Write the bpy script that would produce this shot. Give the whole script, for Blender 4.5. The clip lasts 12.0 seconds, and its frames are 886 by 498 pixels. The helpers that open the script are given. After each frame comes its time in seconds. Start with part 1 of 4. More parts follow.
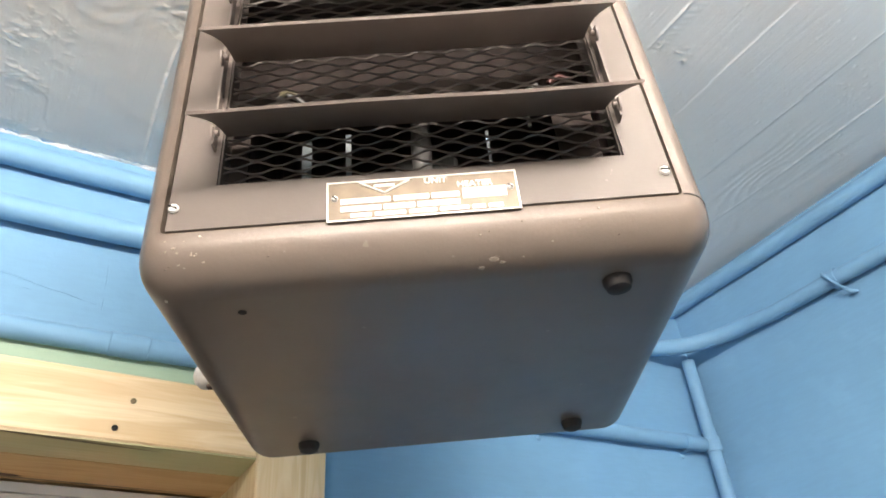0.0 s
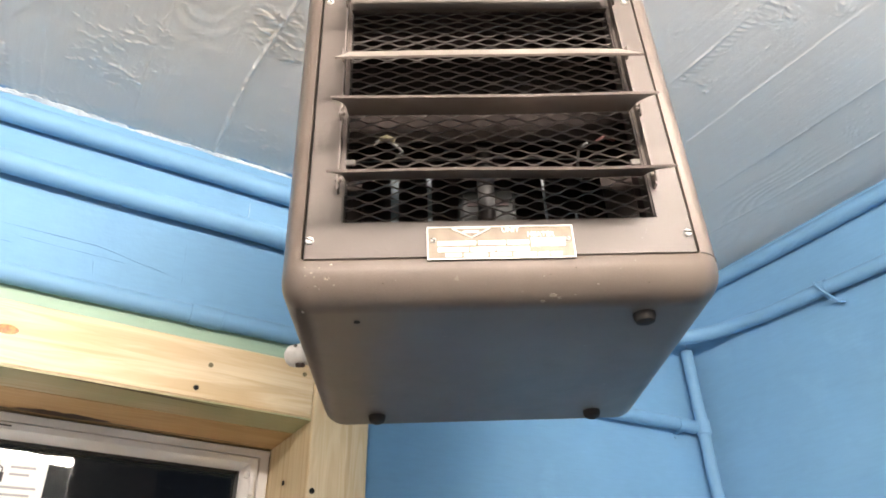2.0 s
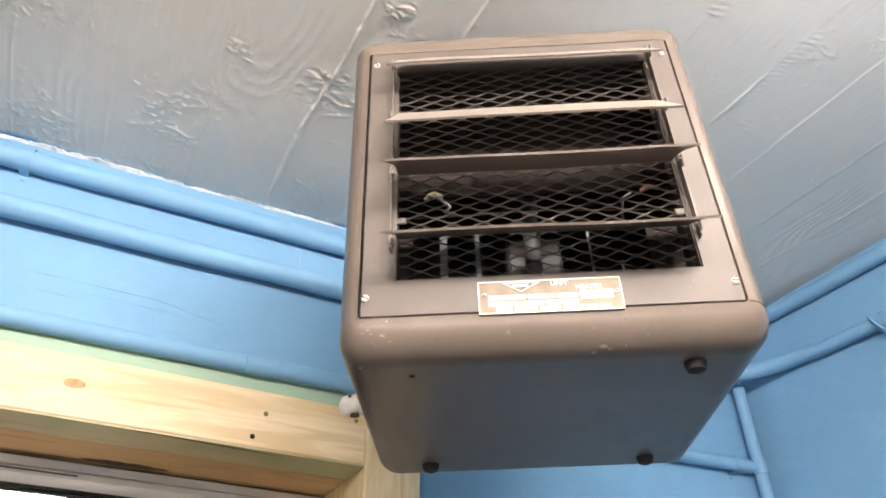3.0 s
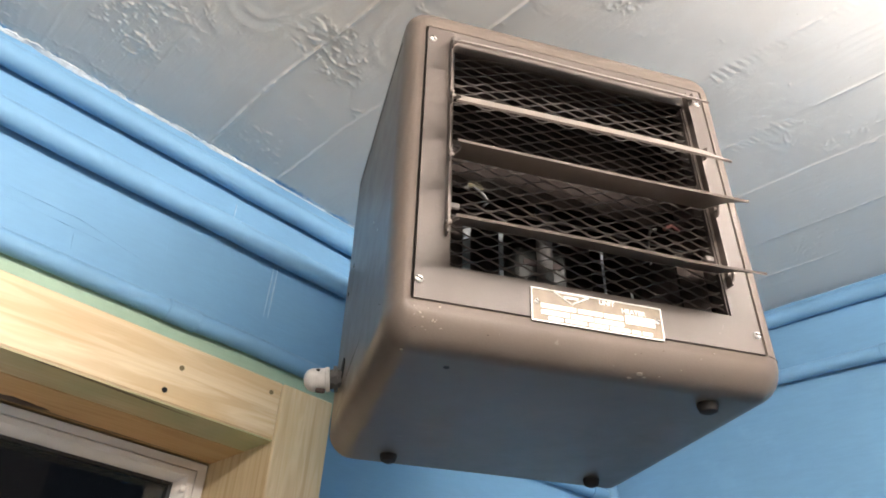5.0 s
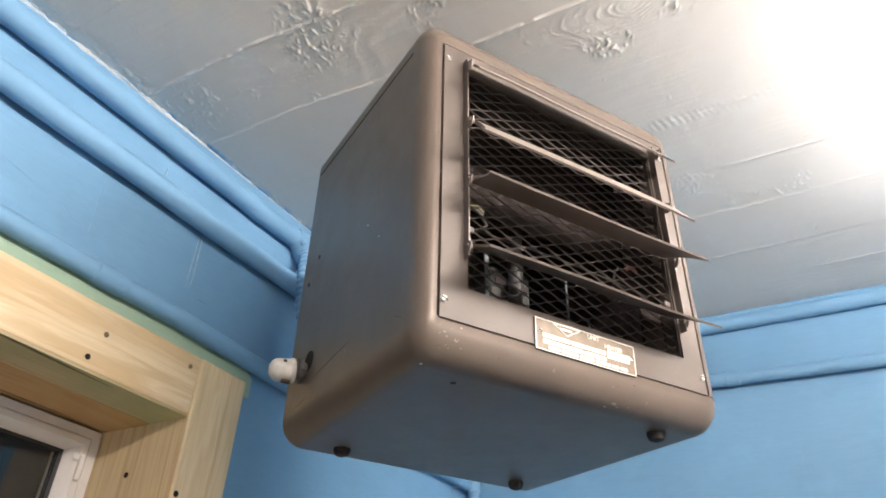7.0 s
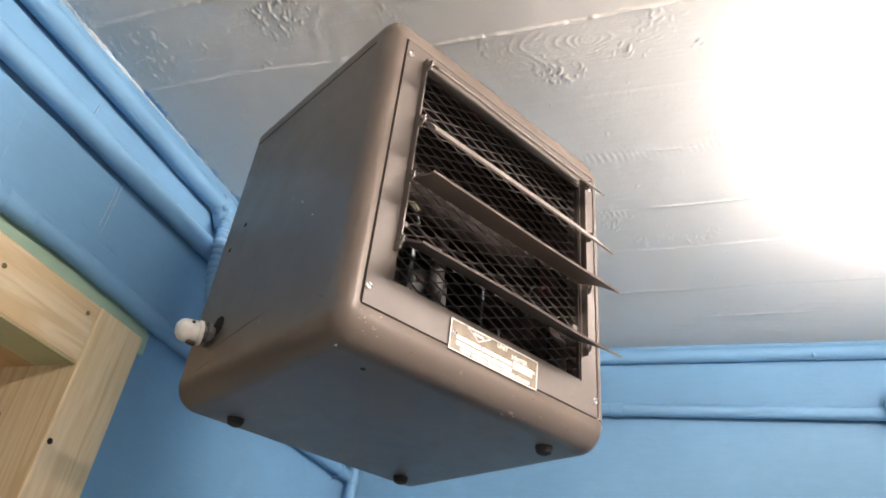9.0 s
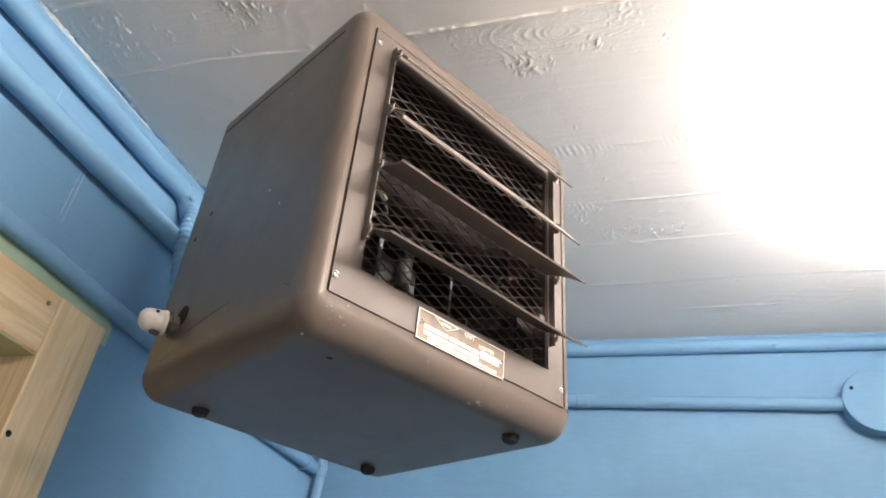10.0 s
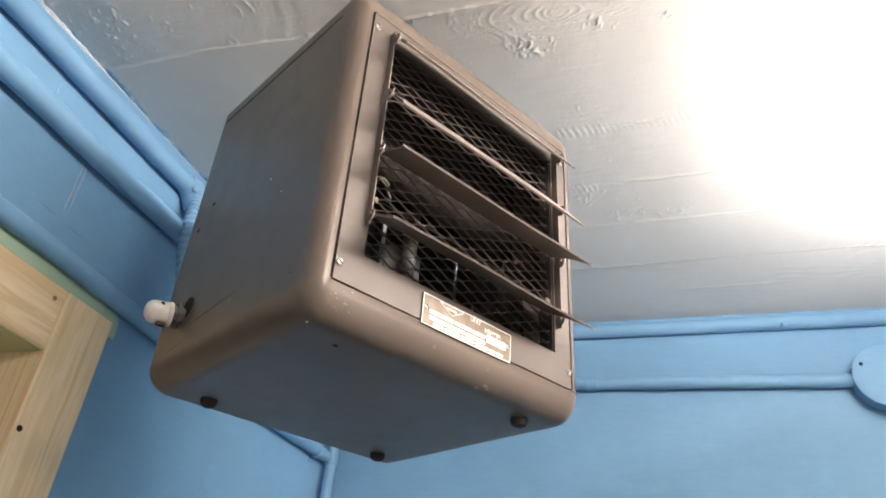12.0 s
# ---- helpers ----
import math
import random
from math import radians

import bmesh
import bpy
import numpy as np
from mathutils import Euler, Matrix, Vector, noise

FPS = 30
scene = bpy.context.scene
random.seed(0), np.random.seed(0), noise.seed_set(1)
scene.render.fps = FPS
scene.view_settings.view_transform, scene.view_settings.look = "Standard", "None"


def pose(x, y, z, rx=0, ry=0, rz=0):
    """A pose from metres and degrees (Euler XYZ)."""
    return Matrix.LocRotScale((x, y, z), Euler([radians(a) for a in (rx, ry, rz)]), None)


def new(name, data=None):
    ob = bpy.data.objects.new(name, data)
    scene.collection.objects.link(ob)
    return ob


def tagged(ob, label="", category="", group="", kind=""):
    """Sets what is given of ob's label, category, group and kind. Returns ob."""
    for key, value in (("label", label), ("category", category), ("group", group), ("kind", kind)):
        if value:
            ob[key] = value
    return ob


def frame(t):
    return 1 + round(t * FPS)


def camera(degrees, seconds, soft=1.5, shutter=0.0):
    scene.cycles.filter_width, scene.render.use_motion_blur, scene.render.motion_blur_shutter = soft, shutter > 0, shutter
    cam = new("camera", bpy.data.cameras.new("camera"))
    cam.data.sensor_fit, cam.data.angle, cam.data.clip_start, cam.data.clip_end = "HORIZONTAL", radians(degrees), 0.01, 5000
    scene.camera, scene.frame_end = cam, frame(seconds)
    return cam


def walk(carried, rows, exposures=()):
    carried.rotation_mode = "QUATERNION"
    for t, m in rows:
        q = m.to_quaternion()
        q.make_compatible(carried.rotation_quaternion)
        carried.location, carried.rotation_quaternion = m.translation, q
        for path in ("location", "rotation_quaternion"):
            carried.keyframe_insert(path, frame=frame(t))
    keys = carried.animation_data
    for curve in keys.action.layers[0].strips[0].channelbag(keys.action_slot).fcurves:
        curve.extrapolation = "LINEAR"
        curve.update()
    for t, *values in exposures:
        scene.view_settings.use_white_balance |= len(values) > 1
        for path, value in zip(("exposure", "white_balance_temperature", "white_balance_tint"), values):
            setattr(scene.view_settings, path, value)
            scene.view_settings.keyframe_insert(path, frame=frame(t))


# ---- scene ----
# Room axes: x along the window wall, y towards it, z up. Origin under the first eye.
cam = camera(63.1, 12.0, soft=1.8)
METRES, EYE, TILT, LEAN, TURN = 0.62, 1.6, 0.0, 0.0, -33.2
ROWS = [
    (0.0, 0.0, 0.0, 0.0, 3.45, 34.61, 5.0),
    (0.5, -0.1042, -0.081, -0.003, -1.92, 32.33, 4.45),
    (1.0, -0.0797, -0.128, -0.0336, -1.47, 31.63, 4.19),
    (1.5, -0.0667, -0.1965, -0.0326, 1.55, 30.88, 3.39),
    (2.0, -0.0834, -0.2372, -0.0392, 1.68, 31.3, 1.97),
    (2.5, -0.0868, -0.2597, -0.0378, 3.74, 32.4, 2.29),
    (3.0, -0.0946, -0.2799, -0.0323, 5.22, 34.17, 1.57),
    (5.0, -0.393, -0.2287, -0.0167, -12.76, 33.62, -1.85),
    (5.5, -0.4549, -0.209, -0.0176, -15.96, 34.75, -4.0),
    (6.0, -0.5694, -0.2057, -0.0033, -21.19, 33.95, -4.27),
    (6.5, -0.6411, -0.209, 0.0038, -25.77, 33.05, -3.17),
    (7.0, -0.6619, -0.2148, 0.0033, -28.22, 31.91, -1.71),
    (9.0, -0.6904, -0.2144, -0.0169, -39.38, 32.68, -6.5),
    (9.5, -0.6903, -0.216, -0.0199, -41.19, 32.83, -6.1),
    (10.0, -0.6848, -0.2144, -0.0227, -41.55, 32.44, -5.49),
    (10.5, -0.6851, -0.2145, -0.0232, -41.12, 32.06, -5.1),
    (11.0, -0.6867, -0.2152, -0.0222, -40.85, 31.84, -5.21),
    (11.5, -0.6848, -0.2164, -0.0221, -40.71, 31.6, -4.75),
    (12.0, -0.6781, -0.2114, -0.022, -40.41, 31.29, -4.53),
]
walk(cam, [(t, pose(0, 0, EYE, TILT, LEAN, TURN) @ pose(METRES * x, METRES * y, METRES * z, 90 + pitch, roll, yaw)) for t, x, y, z, yaw, pitch, roll in ROWS],
     exposures=[(0.0, 0.50, 6760, 12), (1.0, 0.58, 6740, 13), (1.6, 0.56, 6740, 13), (2.5, 0.32, 6740, 14), (3.0, 0.36, 6760, 14), (5.0, 0.14, 6680, 13), (7.0, 0.14, 6720, 14), (9.0, 0.05, 6760, 15), (12.0, 0.03, 6860, 15)])

# ---- world and light ----
world = bpy.data.worlds.new("night")
scene.world = world
world.use_nodes = True
world.node_tree.nodes["Background"].inputs[0].default_value = (0.02, 0.025, 0.035, 1)
world.node_tree.nodes["Background"].inputs[1].default_value = 0.15
TUBE_STRENGTH = 190.0
OPAL_STRENGTH = 118.0
TUBE_COLOUR = (1.0, 0.93, 0.855, 1)
OPAL_COLOUR = (1.0, 0.985, 0.97, 1)

# ---- plan ----
WALL_Y, WALL_X, CEIL = 0.93, 1.20, 2.375
BACK_Y, BACK_X = -2.3, -2.1
WOOD_Y = 0.908
HEAT_TURN = -30.4
CX, CY, CZ = 0.0095, 0.506, 1.834  # heater base, in axes turned with the heater


# ---- materials ----
def nodes_of(name):
    m = bpy.data.materials.new(name)
    m.use_nodes = True
    nt = m.node_tree
    return m, nt, nt.nodes["Principled BSDF"]


def coords(nt, scale=(1, 1, 1), rot=(0, 0, 0)):
    tc = nt.nodes.new("ShaderNodeTexCoord")
    mp = nt.nodes.new("ShaderNodeMapping")
    mp.inputs["Scale"].default_value = scale
    mp.inputs["Rotation"].default_value = rot
    nt.links.new(tc.outputs["Object"], mp.inputs["Vector"])
    return mp.outputs["Vector"]


def noise_tex(nt, vec, scale, detail=4.0, rough=0.55, distort=0.0):
    n = nt.nodes.new("ShaderNodeTexNoise")
    n.inputs["Scale"].default_value = scale
    n.inputs["Detail"].default_value = detail
    n.inputs["Roughness"].default_value = rough
    n.inputs["Distortion"].default_value = distort
    nt.links.new(vec, n.inputs["Vector"])
    return n.outputs["Fac"]


def ramp(nt, fac, stops):
    r = nt.nodes.new("ShaderNodeValToRGB")
    el = r.color_ramp.elements
    while len(el) < len(stops):
        el.new(0.5)
    for e, (p, c) in zip(el, stops):
        e.position, e.color = p, (*c, 1)
    nt.links.new(fac, r.inputs["Fac"])
    return r.outputs["Color"]


def mixc(nt, fac, a, b, mode="MIX"):
    m = nt.nodes.new("ShaderNodeMix")
    m.data_type, m.blend_type = "RGBA", mode
    for sock, v in ((m.inputs["Factor"], fac), (m.inputs["A"], a), (m.inputs["B"], b)):
        if isinstance(v, (int, float)):
            sock.default_value = v
        elif isinstance(v, tuple):
            sock.default_value = (*v, 1)
        else:
            nt.links.new(v, sock)
    return m.outputs["Result"]


def bump(nt, bsdf, height, strength, distance, before=None):
    b = nt.nodes.new("ShaderNodeBump")
    b.inputs["Strength"].default_value = strength
    b.inputs["Distance"].default_value = distance
    nt.links.new(height, b.inputs["Height"])
    if before is not None:
        nt.links.new(before, b.inputs["Normal"])
    nt.links.new(b.outputs["Normal"], bsdf.inputs["Normal"])
    return b.outputs["Normal"]


def simple(name, col, rough=0.5, metal=0.0, vary=0.12, scale=60.0, bumpy=0.15, dist=0.001, spec=0.5):
    m, nt, b = nodes_of(name)
    v = coords(nt)
    n1, n2 = noise_tex(nt, v, scale), noise_tex(nt, v, scale * 0.12, 3)
    lo, hi = tuple(c * (1 - vary) for c in col), tuple(min(1, c * (1 + vary)) for c in col)
    c1 = ramp(nt, n1, [(0.3, lo), (0.7, hi)])
    c2 = ramp(nt, n2, [(0.3, (1 - vary,) * 3), (0.7, (1, 1, 1))])
    nt.links.new(mixc(nt, 1.0, c1, c2, "MULTIPLY"), b.inputs["Base Color"])
    b.inputs["Roughness"].default_value, b.inputs["Metallic"].default_value = rough, metal
    b.inputs["Specular IOR Level"].default_value = spec
    if bumpy:
        bump(nt, b, n1, bumpy, dist)
    return m


def wall_paint(name, col, stain):
    """Thick gloss-ish paint on uneven masonry: brush marks, lumps, worn patches."""
    m, nt, b = nodes_of(name)
    v = coords(nt)
    big, mid = noise_tex(nt, v, 2.2, 4), noise_tex(nt, v, 14, 5, 0.6)
    brush = noise_tex(nt, coords(nt, (9, 9, 60)), 3.0, 4)
    fine = noise_tex(nt, v, 130, 3)
    c = ramp(nt, big, [(0.3, tuple(x * 0.88 for x in col)), (0.7, tuple(x * 1.1 for x in col))])
    c = mixc(nt, ramp(nt, mid, [(0.56, (0, 0, 0)), (0.75, (0.35,) * 3)]), c, stain)
    c = mixc(nt, 0.10, c, ramp(nt, brush, [(0.35, tuple(x * 0.8 for x in col)), (0.65, tuple(x * 1.2 for x in col))]))
    nt.links.new(c, b.inputs["Base Color"])
    nt.links.new(ramp(nt, mid, [(0.3, (0.52,) * 3), (0.7, (0.7,) * 3)]), b.inputs["Roughness"])
    b.inputs["Specular IOR Level"].default_value = 0.35
    n = bump(nt, b, mid, 0.35, 0.004)
    n = bump(nt, b, brush, 0.07, 0.001, n)
    bump(nt, b, fine, 0.12, 0.0006, n)
    return m


def ceiling_paint():
    """White distemper over board-marked concrete, blue overpaint along the window wall."""
    m, nt, b = nodes_of("ceiling_distemper")
    v = coords(nt)
    big, mid = noise_tex(nt, v, 3.0, 4), noise_tex(nt, v, 18, 5, 0.6)
    grain = noise_tex(nt, coords(nt, (70, 5, 10)), 1.6, 5, 0.6, 0.6)
    fine = noise_tex(nt, v, 160, 3)
    c = ramp(nt, big, [(0.3, (0.755, 0.722, 0.675)), (0.7, (0.83, 0.80, 0.755))])
    c = mixc(nt, ramp(nt, mid, [(0.55, (0, 0, 0)), (0.72, (0.5,) * 3)]), c, (0.80, 0.79, 0.76))
    c = mixc(nt, ramp(nt, fine, [(0.70, (0, 0, 0)), (0.76, (0.35,) * 3)]), c, (0.36, 0.34, 0.31))
    sep = nt.nodes.new("ShaderNodeSeparateXYZ")
    nt.links.new(v, sep.inputs[0])
    edge = nt.nodes.new("ShaderNodeMath")
    edge.operation = "MULTIPLY_ADD"
    nt.links.new(mid, edge.inputs[0])
    edge.inputs[1].default_value = 0.05
    nt.links.new(sep.outputs["Y"], edge.inputs[2])
    blue = ramp(nt, edge.outputs[0], [(0.948, (0, 0, 0)), (0.951, (1, 1, 1))])
    c = mixc(nt, blue, c, (0.16, 0.36, 0.58))
    nt.links.new(c, b.inputs["Base Color"])
    b.inputs["Roughness"].default_value = 0.52
    n = bump(nt, b, grain, 0.3, 0.0016)
    n = bump(nt, b, mid, 0.25, 0.003, n)
    bump(nt, b, fine, 0.15, 0.0007, n)
    return m


def pine(name, axis, tint=(1, 1, 1), green=0.0):
    """Fresh softwood, growth lines along the given axis."""
    m, nt, b = nodes_of(name)
    sc = [26.0, 26.0, 26.0]
    sc[axis] = 1.6
    v = coords(nt, tuple(sc))
    w = noise_tex(nt, v, 1.5, 3, 0.5, 1.2)
    fine = noise_tex(nt, coords(nt, tuple(s * 9 if s > 5 else 6 for s in sc)), 1.0, 4)
    big = noise_tex(nt, coords(nt), 4.0, 3)
    a, d = (0.63, 0.47, 0.275), (0.76, 0.625, 0.43)
    c = ramp(nt, w, [(0.36, tuple(x * t for x, t in zip(a, tint))), (0.5, tuple(x * t for x, t in zip(d, tint))), (0.58, tuple(x * t for x, t in zip((0.69, 0.54, 0.33), tint))), (0.68, tuple(x * t for x, t in zip(d, tint)))])
    c = mixc(nt, ramp(nt, fine, [(0.45, (0, 0, 0)), (0.75, (0.35,) * 3)]), c, tuple(x * t for x, t in zip((0.5, 0.33, 0.15), tint)))
    if green:
        c = mixc(nt, ramp(nt, big, [(0.42, (0, 0, 0)), (0.62, (green,) * 3)]), c, (0.36, 0.38, 0.20))
    nt.links.new(c, b.inputs["Base Color"])
    b.inputs["Roughness"].default_value = 0.55
    bump(nt, b, fine, 0.2, 0.0006)
    return m


def hammered(name, col, worn, rough=0.38, spec=0.5, metal=0.1, top_light=0.0):
    """Bronze stove paint on sheet steel, worn to primer at the edges and scratched."""
    m, nt, b = nodes_of(name)
    v = coords(nt)
    fine, mid = noise_tex(nt, v, 420, 2), noise_tex(nt, v, 26, 5, 0.65)
    big = noise_tex(nt, v, 5, 3)
    c = ramp(nt, big, [(0.3, tuple(x * 0.9 for x in col)), (0.7, tuple(x * 1.08 for x in col))])
    c = mixc(nt, ramp(nt, mid, [(0.62, (0, 0, 0)), (0.8, (0.4,) * 3)]), c, tuple(x * 0.75 for x in col))
    geo = nt.nodes.new("ShaderNodeNewGeometry")
    edge = ramp(nt, geo.outputs["Pointiness"], [(0.52, (0, 0, 0)), (0.6, (worn,) * 3)])
    c = mixc(nt, edge, c, (0.42, 0.33, 0.25))
    spots = ramp(nt, noise_tex(nt, v, 70, 2), [(0.735, (0, 0, 0)), (0.75, (0.15,) * 3)])
    c = mixc(nt, spots, c, (0.45, 0.40, 0.34))
    # paler mix on upward normals paints in the light from above
    if top_light:
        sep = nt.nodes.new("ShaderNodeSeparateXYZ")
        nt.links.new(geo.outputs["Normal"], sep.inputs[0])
        facing_up = ramp(nt, sep.outputs["Z"], [(0.25, (0, 0, 0)), (0.55, (top_light,) * 3)])
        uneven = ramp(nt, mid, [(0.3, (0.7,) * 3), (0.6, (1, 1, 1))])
        c = mixc(nt, mixc(nt, 1.0, facing_up, uneven, "MULTIPLY"), c, (0.46, 0.42, 0.37))
    nt.links.new(c, b.inputs["Base Color"])
    b.inputs["Metallic"].default_value = metal
    b.inputs["Specular IOR Level"].default_value = spec
    nt.links.new(ramp(nt, mid, [(0.3, (rough - 0.05,) * 3), (0.75, (rough + 0.06,) * 3)]), b.inputs["Roughness"])
    n = bump(nt, b, fine, 0.12, 0.0004)
    bump(nt, b, mid, 0.06, 0.002, n)
    return m


def glowing(name, col, strength):
    m, nt, b = nodes_of(name)
    b.inputs["Emission Color"].default_value = col
    b.inputs["Emission Strength"].default_value = strength
    return m


def glass_pane():
    m, nt, b = nodes_of("window_glass")
    b.inputs["Base Color"].default_value = (0.9, 0.95, 0.93, 1)
    b.inputs["Roughness"].default_value = 0.02
    b.inputs["Transmission Weight"].default_value = 1.0
    b.inputs["IOR"].default_value = 1.5
    return m


M_BLUE = wall_paint("blue_wall_paint", (0.165, 0.35, 0.545), (0.205, 0.40, 0.59))
M_PIPE = wall_paint("blue_pipe_paint", (0.175, 0.36, 0.555), (0.215, 0.41, 0.60))
M_PLAIN = wall_paint("white_wall_paint", (0.74, 0.72, 0.68), (0.70, 0.68, 0.64))
M_SCUFF = simple("pale_blue_scuff", (0.31, 0.48, 0.64), 0.5, 0, 0.15, 90, 0.2)
M_GREEN = wall_paint("old_green_paint", (0.33, 0.47, 0.36), (0.40, 0.50, 0.40))
M_CEIL = ceiling_paint()
M_FLAKE = simple("chipped_plaster", (0.62, 0.68, 0.72), 0.7, 0, 0.15, 90, 0.5, 0.002)
M_FLOOR = simple("grey_brown_floor", (0.30, 0.27, 0.24), 0.7, 0, 0.2, 30, 0.3, 0.002)
M_PINE_X = pine("pine_along_x", 0)
M_PINE_Z = pine("pine_along_z", 2, (1.0, 0.99, 0.97), 0.15)
M_PINE_SOFFIT = pine("pine_soffit", 0, (0.78, 0.62, 0.44), 0.2)
M_PINE_SAGE = pine("pine_greenish", 0, (0.76, 0.80, 0.72), 0.8)
M_STAIN = simple("resin_brown", (0.20, 0.15, 0.07), 0.5, 0, 0.4, 60, 0.1)
M_DARKSTAIN = simple("damp_brown", (0.09, 0.055, 0.035), 0.6, 0, 0.4, 60, 0.1)
M_KNOT = simple("pine_knot", (0.50, 0.21, 0.06), 0.45, 0, 0.5, 220, 0.2)
M_UPVC = simple("white_upvc", (0.84, 0.815, 0.81), 0.3, 0, 0.04, 20, 0.03)
M_GASKET = simple("black_gasket", (0.02, 0.02, 0.022), 0.6, 0, 0.2, 80, 0.1)
M_GLASS = glass_pane()
M_PAPER = simple("white_paper", (0.82, 0.82, 0.80), 0.8, 0, 0.03, 30, 0.05)
M_INK = simple("grey_ink", (0.42, 0.42, 0.43), 0.8, 0, 0.1, 80, 0)
M_DARKINK = simple("black_ink", (0.06, 0.06, 0.065), 0.8, 0, 0.1, 80, 0)
M_CASE = hammered("bronze_stove_paint", (0.125, 0.099, 0.083), 0.22, 0.34, 0.38)
M_CHIP = simple("chipped_primer", (0.30, 0.25, 0.215), 0.6, 0, 0.25, 200, 0.2)
M_RUST = simple("rusty_scratch", (0.07, 0.045, 0.035), 0.7, 0, 0.3, 200, 0.2)
M_FRONT = hammered("bronze_panel_paint", (0.091, 0.075, 0.066), 0.0, 0.5, 0.25, 0.0)
# blade tops carry some light from above in their colour
M_LOUVRE = hammered("bronze_louvre_paint", (0.130, 0.106, 0.094), 0.0, 0.45, 0.35, 0.0, top_light=0.26)
M_GRILLE = simple("dusty_expanded_metal", (0.098, 0.083, 0.075), 0.55, 0.1, 0.3, 120, 0.2)
# dark matte base colours for the sheets inside the heater
M_INSIDE = simple("dark_sheet_metal", (0.10, 0.077, 0.076), 0.9, 0.0, 0.3, 40, 0.2, spec=0.1)
M_BAFFLE = simple("dark_brown_sheet", (0.030, 0.024, 0.022), 0.95, 0.0, 0.3, 50, 0.2, spec=0.05)
M_STEEL = simple("dull_steel", (0.105, 0.10, 0.098), 0.6, 0.3, 0.2, 90, 0.1)
M_PALE = simple("pale_zinc", (0.17, 0.195, 0.21), 0.55, 0.2, 0.2, 90, 0.1)
M_GREY = simple("grey_motor_paint", (0.050, 0.052, 0.050), 0.6, 0.1, 0.15, 60, 0.1)
M_SCREW = simple("nickel_screw", (0.74, 0.72, 0.69), 0.35, 0.1, 0.1, 200, 0.1)
M_RUBBER = simple("brown_black_rubber", (0.022, 0.018, 0.017), 0.8, 0, 0.25, 150, 0.2)
M_DARK = simple("dark_hole", (0.008, 0.007, 0.006), 0.9, 0, 0.2, 60, 0)
M_BRASS = simple("aged_bronze_plate", (0.135, 0.098, 0.06), 0.5, 0.1, 0.2, 110, 0.05)
M_ETCH = simple("bare_etched_metal", (0.62, 0.59, 0.54), 0.45, 0.1, 0.06, 150, 0.05)
M_GLAND = simple("dirty_white_plastic", (0.62, 0.60, 0.57), 0.45, 0, 0.15, 110, 0.2)
M_WIREY = simple("yellow_wire", (0.15, 0.13, 0.07), 0.5, 0, 0.2, 90, 0.1)
M_WIREW = simple("white_wire", (0.13, 0.13, 0.125), 0.5, 0, 0.2, 90, 0.1)
M_WIRER = simple("red_wire", (0.10, 0.03, 0.025), 0.5, 0, 0.2, 90, 0.1)
M_LAMP = simple("white_enamel", (0.80, 0.80, 0.78), 0.4, 0, 0.05, 30, 0.05)
M_OPAL = glowing("uplighter_glow", OPAL_COLOUR, OPAL_STRENGTH)
M_TUBE = glowing("fluorescent_tube", TUBE_COLOUR, TUBE_STRENGTH)


# ---- mesh helpers ----
def link_mesh(name, bm, mat, parent=None, label="", smooth=True):
    bmesh.ops.recalc_face_normals(bm, faces=bm.faces)
    me = bpy.data.meshes.new(name)
    bm.to_mesh(me)
    bm.free()
    me.materials.append(mat)
    if smooth:
        me.polygons.foreach_set("use_smooth", [True] * len(me.polygons))
        me.set_sharp_from_angle(angle=radians(35))
    ob = new(name, me)
    if parent is not None:
        ob.parent = parent
    if label:
        tagged(ob, label)
    return ob


def part(name, bm, material, parent, label=""):
    return link_mesh(name, bm, material, parent, label)


def box(bm, x0, x1, y0, y1, z0, z1, bevel=0.0):
    r = bmesh.ops.create_cube(bm, size=1.0, matrix=Matrix.LocRotScale(((x0 + x1) / 2, (y0 + y1) / 2, (z0 + z1) / 2), None, (x1 - x0, y1 - y0, z1 - z0)))
    if bevel:
        es = list({e for v in r["verts"] for e in v.link_edges})
        bmesh.ops.bevel(bm, geom=es, offset=bevel, segments=1, affect="EDGES")
    return bm


def boxed(*a, bevel=0.0):
    return box(bmesh.new(), *a, bevel=bevel)


def sweep(bm, pts, r, seg=12, rings=None):
    """A tube along points; r is one radius or one for each point."""
    pts = [Vector(p) for p in pts]
    rs = r if isinstance(r, (list, tuple)) else [r] * len(pts)
    t0 = (pts[1] - pts[0]).normalized()
    side = t0.orthogonal().normalized()
    loops = []
    for i, p in enumerate(pts):
        t = (pts[min(i + 1, len(pts) - 1)] - pts[max(i - 1, 0)]).normalized()
        side = (side - t * side.dot(t)).normalized()
        up = t.cross(side)
        loops.append([bm.verts.new(p + (side * math.cos(a) + up * math.sin(a)) * rs[i]) for a in (2 * math.pi * k / seg for k in range(seg))])
    for a, b in zip(loops, loops[1:]):
        for k in range(seg):
            bm.faces.new((a[k], a[(k + 1) % seg], b[(k + 1) % seg], b[k]))
    bm.faces.new(loops[0][::-1])
    bm.faces.new(loops[-1])
    return bm


